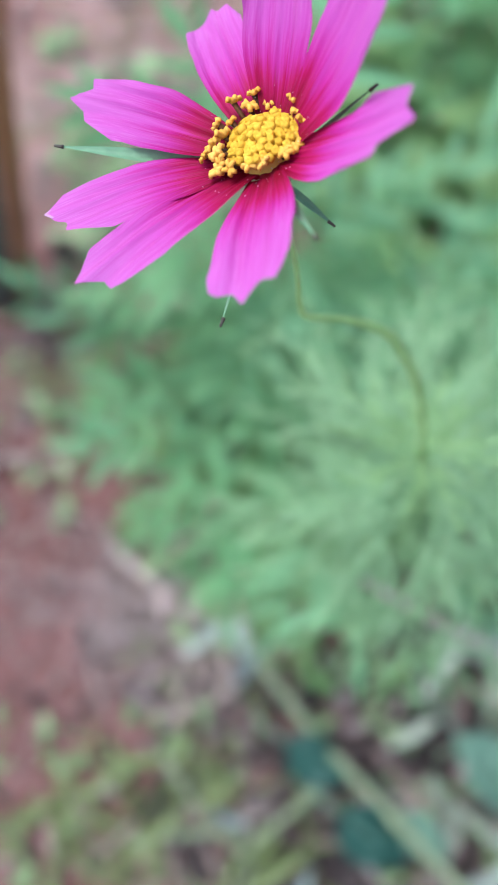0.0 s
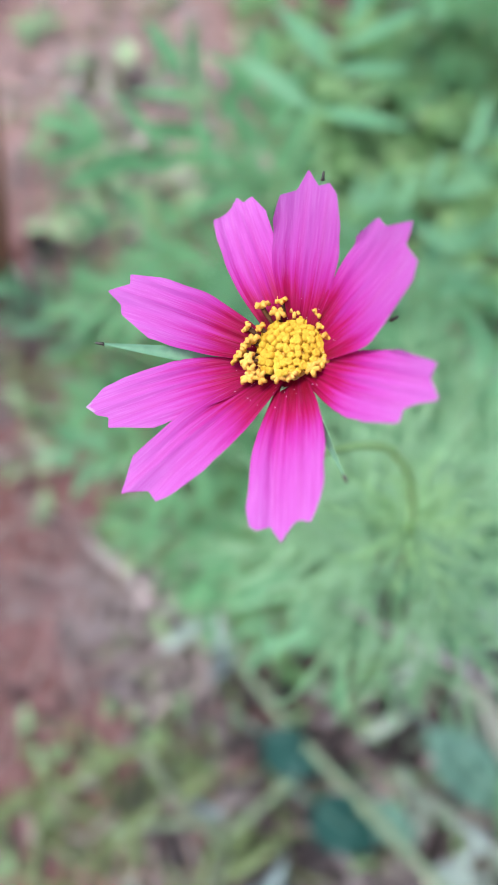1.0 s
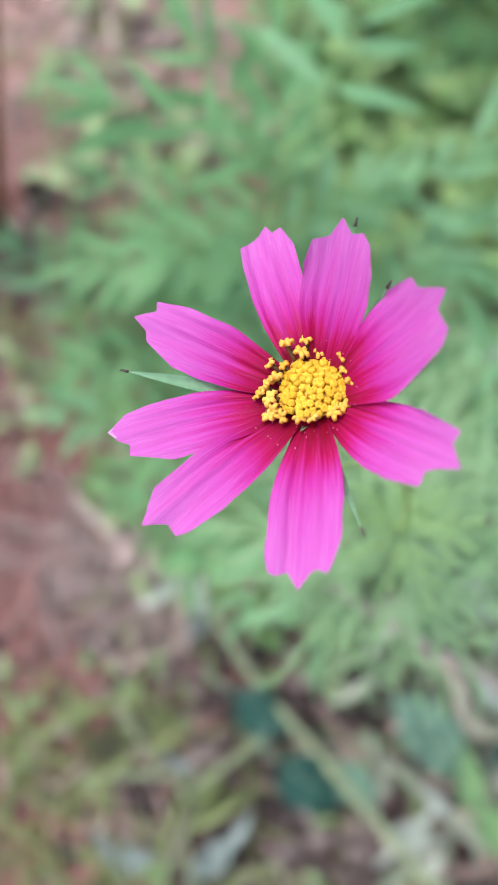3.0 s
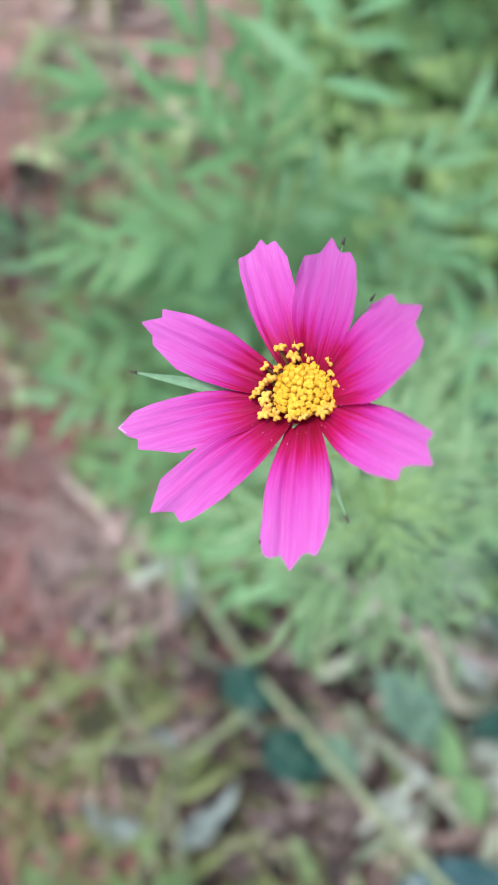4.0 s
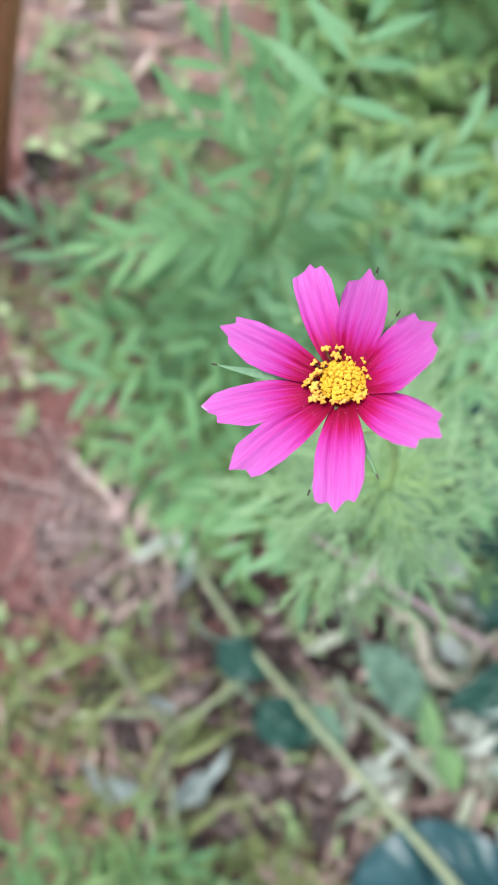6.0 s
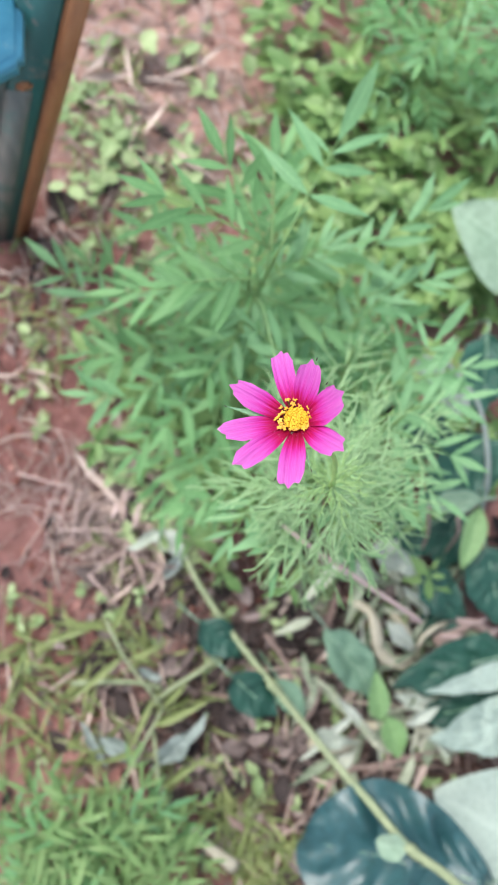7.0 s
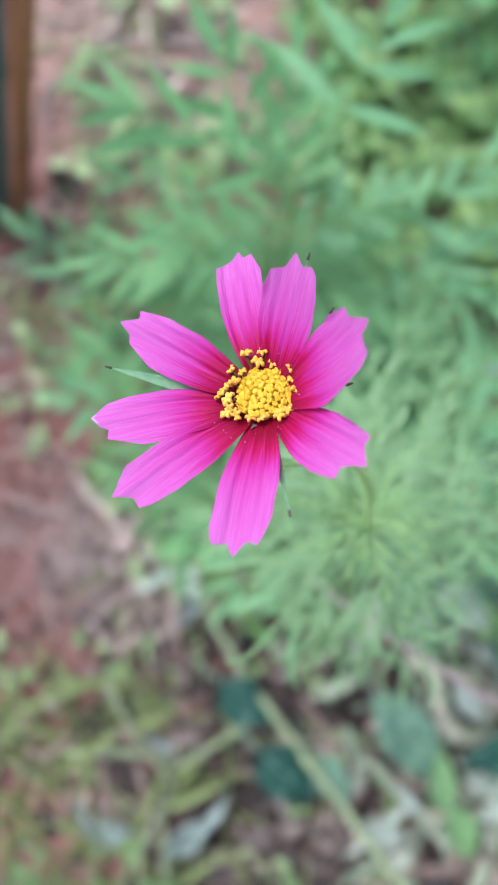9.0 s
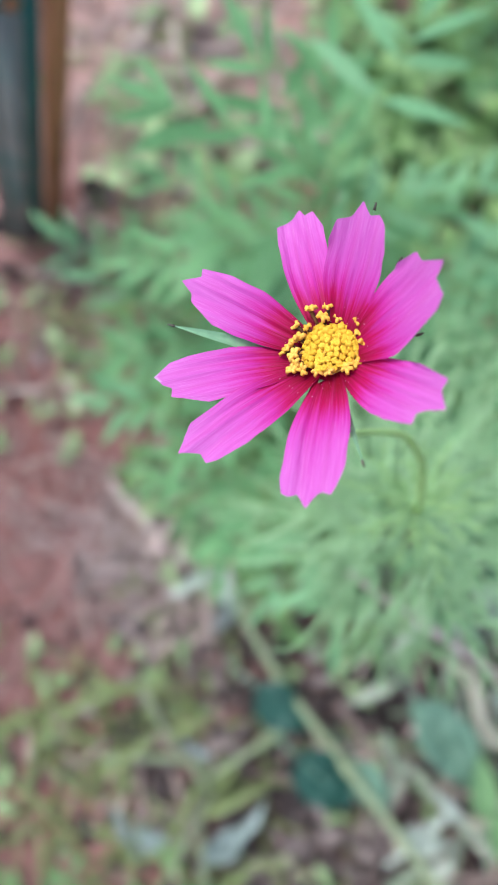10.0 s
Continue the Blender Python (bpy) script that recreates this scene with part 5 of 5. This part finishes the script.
def scatter_litter():
    """Curled scraps of dead leaf."""
    r2 = random.Random(71)
    bm = bmesh.new()
    spots = ((0.20, -0.15, 0.15, 0.11, 1000), (-0.10, -0.10, 0.12, 0.13, 150), (0.08, 0.88, 0.2, 0.14, 60), (-0.05, 0.10, 0.08, 0.07, 40), (0.35, 0.0, 0.12, 0.15, 160), (0.1, 0.35, 0.25, 0.3, 120), (-0.28, 0.25, 0.06, 0.2, 8))
    # extra dark scraps, added to stand for the shade by the bench's foot
    shade_scraps = ((-0.15, 0.62, 0.035, 0.04, 14), (-0.21, 0.48, 0.04, 0.07, 24))
    for rng, (cx, cy, sx, sy, n) in [(r2, sp) for sp in spots] + [(random.Random(73), sp) for sp in shade_scraps]:
        for _ in range(n):
            x, y, ln, a = rng.gauss(cx, sx), rng.gauss(cy, sy), 0.008 + 0.046 * rng.random() ** 2, rng.uniform(0, 6.28)
            start = len(bm.verts)
            leaf_shape(bm, ln, ln * rng.uniform(0.25, 0.6), 6, 2, rng.uniform(0.2, 1.2), rng.uniform(-0.3, 0.4), 0.45, 0.12, 0.7, rng.uniform(0, 6), twist=rng.uniform(-0.8, 0.8))
            moved(bm, start, aim(on_ground(x, y, 0.001 + 0.012 * rng.random() ** 2), (math.cos(a), math.sin(a), rng.uniform(-0.1, 0.35)), (rng.uniform(-0.6, 0.6), rng.uniform(-0.6, 0.6), 1)))
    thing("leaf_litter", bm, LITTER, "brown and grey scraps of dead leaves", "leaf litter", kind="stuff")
    bm, dry = bmesh.new(), bmesh.new()
    for _ in range(95):
        x, y, ln, a = r2.gauss(0.30, 0.09), r2.gauss(-0.12, 0.10), r2.uniform(0.03, 0.12), r2.uniform(0, 6.28)
        x = x if x > 0.15 else 0.5 - x
        start = len(bm.verts)
        leaf_shape(bm, ln, r2.uniform(0.005, 0.021), 10, 2, r2.uniform(0.1, 0.9), r2.uniform(-0.25, 0.3), 0.45, 0.2, 0.7, r2.uniform(0, 6), twist=r2.uniform(-1.5, 1.5))
        moved(bm, start, aim(on_ground(x, y, 0.008 + 0.045 * r2.random()), (math.cos(a), math.sin(a), r2.uniform(-0.15, 0.3)), (r2.uniform(-0.5, 0.5), r2.uniform(-0.5, 0.5), 1)))
    for cx, cy, sx, sy, n in ((0.26, -0.17, 0.10, 0.09, 44), (-0.03, 0.16, 0.04, 0.05, 50), (0.05, 0.86, 0.15, 0.12, 40)):
        for _ in range(n):
            x, y, ln, a = r2.gauss(cx, sx), r2.gauss(cy, sy), r2.uniform(0.03, 0.11), r2.uniform(0, 6.28)
            start = len(dry.verts)
            leaf_shape(dry, ln, r2.uniform(0.004, 0.014), 10, 2, r2.uniform(0.1, 1.0), r2.uniform(-0.25, 0.3), 0.45, 0.2, 0.7, r2.uniform(0, 6), twist=r2.uniform(-1.5, 1.5))
            moved(dry, start, aim(on_ground(x, y, 0.006 + 0.03 * r2.random()), (math.cos(a), math.sin(a), r2.uniform(-0.15, 0.25)), (r2.uniform(-0.5, 0.5), r2.uniform(-0.5, 0.5), 1)))
    thing("dry_leaf_strips", dry, STRAW, "pinkish beige strips of dry leaves and bark", "leaf litter", kind="stuff")
    thing("faded_leaf_strips", bm, SHRED, "faded pale green strips of wilted leaves", "leaf litter", kind="stuff")


def blade(bm, p, a, ln, w, lean):
    out = Vector((math.cos(a), math.sin(a), 0))
    q = Vector((-math.sin(a), math.cos(a), 0))
    rows, last = 5, None
    for k in range(rows + 1):
        v = k / rows
        c = p + out * ln * (lean * v + 0.35 * v * v) + Vector((0, 0, 1)) * ln * (0.85 * v - 0.62 * v * v * (0.4 + lean))
        h = w / 2 * (1 - v ** 2.2) + 0.0002
        ring = [bm.verts.new(c - q * h + Vector((0, 0, h * 0.35))), bm.verts.new(c), bm.verts.new(c + q * h + Vector((0, 0, h * 0.35)))]
        if last:
            bm.faces.new((last[0], last[1], ring[1], ring[0]))
            bm.faces.new((last[1], last[2], ring[2], ring[1]))
        last = ring


def worn(x, y):
    """The trodden earth round the foot of the bench and along its side."""
    return math.hypot((x + 0.160) / 0.070, (y - 0.622) / 0.042) < 1 or (-0.30 < x < -0.175 and 0.45 < y < 0.60)


def bare(x, y):
    """Where the earth lies open: along the worn strip and in a few patches."""
    n1 = noise.noise(Vector((x * 5, y * 5, 3)))
    strip = -0.42 < x < -0.09 - 0.25 * abs(y - 0.2) and 0.02 < y < 0.45
    return strip or n1 > 0.32


def scatter_grass(name, material, label, seed, share):
    r2 = random.Random(seed)
    bm = bmesh.new()

    def tuft(x, y, n, lo, hi, w):
        if r2.random() > share or (worn(x, y) and r2.random() < 0.7):
            return
        for _ in range(n):
            blade(bm, on_ground(x + r2.gauss(0, 0.008), y + r2.gauss(0, 0.008), -0.002), r2.uniform(0, 6.28), r2.uniform(lo, hi), r2.uniform(0.5, 1.0) * w, r2.uniform(0.15, 0.9))
    for _ in range(145):
        x, y = r2.gauss(-0.17, 0.10), r2.gauss(-0.16, 0.12)
        if not bare(x, y):
            tuft(x, y, r2.randint(2, 6), 0.025, 0.095, 0.0080)
    for _ in range(24):
        x, y = r2.uniform(-0.14, 0.06), r2.uniform(-0.06, 0.14)
        tuft(x, y, r2.randint(2, 4), 0.03, 0.06, 0.008)
    for _ in range(44):
        tuft(r2.gauss(0.08, 0.035), r2.uniform(-0.46, -0.29), r2.randint(3, 7), 0.04, 0.10, 0.007)
    for _ in range(44):
        tuft(r2.uniform(-0.02, 0.4), r2.uniform(-0.42, 0.06), r2.randint(2, 4), 0.03, 0.08, 0.006)
    for _ in range(70):
        tuft(r2.uniform(-0.16, 0.25), r2.uniform(0.6, 0.95), r2.randint(2, 4), 0.03, 0.09, 0.006)
    for _ in range(160):
        x, y = r2.gauss(0.15, 0.35), r2.gauss(0.95, 0.22)
        tuft(x, y, r2.randint(2, 5), 0.03, 0.08, 0.006)
    for _ in range(1200):
        x, y = r2.gauss(0.1, 1.1), r2.gauss(0.3, 1.1)
        if not (-0.4 < x < 0.7 and -0.45 < y < 1.1):
            tuft(x, y, r2.randint(3, 7), 0.04, 0.11, 0.006)
    for _ in range(34):
        tuft(r2.gauss(-0.20, 0.035), r2.uniform(0.36, 0.60), r2.randint(2, 4), 0.03, 0.08, 0.006)
    thing(name, bm, material, label, "grass", kind="stuff")


def scatter_weeds():
    r2 = random.Random(51)
    bm = bmesh.new()

    def rosette(x, y, n, lo, hi, tall, wide=0.35, tipn=0.6):
        if worn(x, y) and r2.random() < 0.7:
            return
        a0 = r2.uniform(0, 6.28)
        top = on_ground(x, y, r2.uniform(0.2, 1.0) * tall)
        tube(bm, [on_ground(x, y, -0.003), top], 0.0008, 0.0006, 4)
        for k in range(n):
            a = a0 + k * 2.4
            ln = r2.uniform(lo, hi)
            start = len(bm.verts)
            leaf_shape(bm, ln, ln * r2.uniform(wide, wide * 2.2), 5, 2, 0.25, 0.15, 0.45, 0.04, tipn, k)
            moved(bm, start, aim(top - Vector((0, 0, 0.25 * tall * k / n)), (math.cos(a), math.sin(a), r2.uniform(-0.1, 0.6)), (r2.uniform(-0.2, 0.2), r2.uniform(-0.2, 0.2), 1)))

    for _ in range(520):
        x, y = r2.gauss(0.06, 0.24), r2.gauss(0.84, 0.2)
        if noise.noise(Vector((x * 6, y * 6, 9))) > 0.10:
            rosette(x, y, r2.randint(1, 5), 0.008, 0.014 + 0.030 * r2.random() ** 1.5, 0.035)
    for _ in range(46):
        x, y = r2.gauss(-0.22, 0.06), r2.uniform(-0.02, 0.62)
        if y > 0.28 or y < 0.04 or r2.random() < 0.2:
            rosette(x, y, r2.randint(3, 7), 0.007, 0.022, 0.016)
    for _ in range(34):
        rosette(r2.uniform(-0.16, 0.06), r2.uniform(0.55, 0.78), r2.randint(2, 6), 0.010, 0.034, 0.04, 0.25, 0.9)
    for _ in range(60):
        rosette(r2.uniform(-0.36, 0.45), r2.uniform(-0.45, 0.10), r2.randint(3, 6), 0.008, 0.022, 0.02)
    for _ in range(90):
        rosette(r2.uniform(-0.12, 0.35), r2.uniform(0.2, 0.6), r2.randint(4, 7), 0.010, 0.03, 0.05)
    for _ in range(24):
        rosette(r2.uniform(0.02, 0.38), r2.uniform(-0.30, 0.04), r2.randint(2, 4), 0.012, 0.034, 0.03, 0.3, 0.9)
    for _ in range(40):
        rosette(r2.gauss(0.0, 0.045), r2.gauss(0.16, 0.045), r2.randint(3, 6), 0.010, 0.026, 0.05)
    for _ in range(12):
        rosette(r2.gauss(0.04, 0.13), r2.gauss(0.90, 0.11), r2.randint(1, 3), 0.028, 0.046, 0.05, 0.35, 0.5)
    thing("weeds", bm, WEED, "low round-leaved weeds covering the soil", "weeds", kind="stuff")
    bm = bmesh.new()
    for _ in range(430):
        pointed = r2.random() < 0.6
        rosette(0.20 + abs(r2.gauss(0.22, 0.20)), r2.gauss(0.64, 0.26), r2.randint(3, 8), 0.014, 0.055 if pointed else 0.035, 0.12, 0.25 if pointed else 0.5, 1.1 if pointed else 0.6)
    for _ in range(240):
        rosette(r2.gauss(0.13, 0.10), r2.gauss(0.34, 0.12), r2.randint(3, 7), 0.016, 0.05, 0.16, 0.22, 1.1)
    thing("tall_weeds", bm, WEED_DEEP, "taller green weeds with pointed and rounded leaves", "weeds", kind="stuff")


def scatter_crumbs():
    r2 = random.Random(61)
    bm = bmesh.new()
    for _ in range(1500):
        x, y = r2.gauss(-0.05, 0.28), r2.gauss(0.25, 0.42)
        s = 0.0015 + 0.006 * r2.random() ** 3
        p = on_ground(x, y, s * 0.3)
        ring = [[bm.verts.new(p + Vector((s * r * math.cos(q * 1.257 + k) * r2.uniform(0.8, 1.2), s * r * math.sin(q * 1.257 + k) * r2.uniform(0.8, 1.2), s * h))) for q in range(5)] for k, (h, r) in enumerate(((-0.5, 0.6), (0.0, 1.0), (0.5, 0.6)))]
        for a, b in zip(ring, ring[1:]):
            for q in range(5):
                bm.faces.new((a[q], a[(q + 1) % 5], b[(q + 1) % 5], b[q]))
        bm.faces.new(ring[-1])
    thing("soil_crumbs", bm, CRUMB, "loose crumbs of red earth and grit", "crumbs", kind="stuff")


scatter_straw("straw_litter", STRAW, "scattered dry bleached straw", 31, [(-0.10, 0.12, 0.045, 0.05, 140), (-0.01, 0.11, 0.05, 0.06, 60), (-0.02, 0.16, 0.04, 0.03, 50), (0.0, 0.86, 0.17, 0.18, 230), (-0.25, 0.2, 0.06, 0.2, 60), (0.05, 0.15, 0.07, 0.07, 40), (0.1, 0.3, 0.5, 0.6, 160), (-0.21, 0.46, 0.04, 0.09, 45)])
scatter_straw("pale_straw", PALE_STRAW, "tangle of pale pinkish straw on bare earth", 35, [(-0.10, 0.14, 0.038, 0.04, 140), (-0.18, 0.20, 0.04, 0.04, 30), (-0.03, 0.13, 0.04, 0.05, 110), (0.0, 0.83, 0.12, 0.15, 190)], 0.05, 0.15, 0.0012)
# the last two spots are added to darken the shaded earth by the bench
scatter_straw("dead_stem_litter", DEAD_STEM, "scattered brown dead stems", 33, [(-0.06, 0.05, 0.04, 0.06, 110), (0.18, -0.18, 0.17, 0.11, 400), (0.06, -0.10, 0.09, 0.09, 80), (-0.10, -0.12, 0.12, 0.12, 60), (0.38, -0.10, 0.10, 0.15, 70), (0.30, -0.26, 0.1, 0.03, 50), (-0.16, 0.61, 0.04, 0.05, 20), (-0.21, 0.48, 0.045, 0.08, 30)])
scatter_litter()
scatter_grass("grass", GRASS, "short yellow-green grass in tufts", 41, 0.62)
scatter_grass("dry_grass", STRAW, "dry bleached grass blades in tufts", 43, 0.07)
scatter_weeds()
scatter_crumbs()
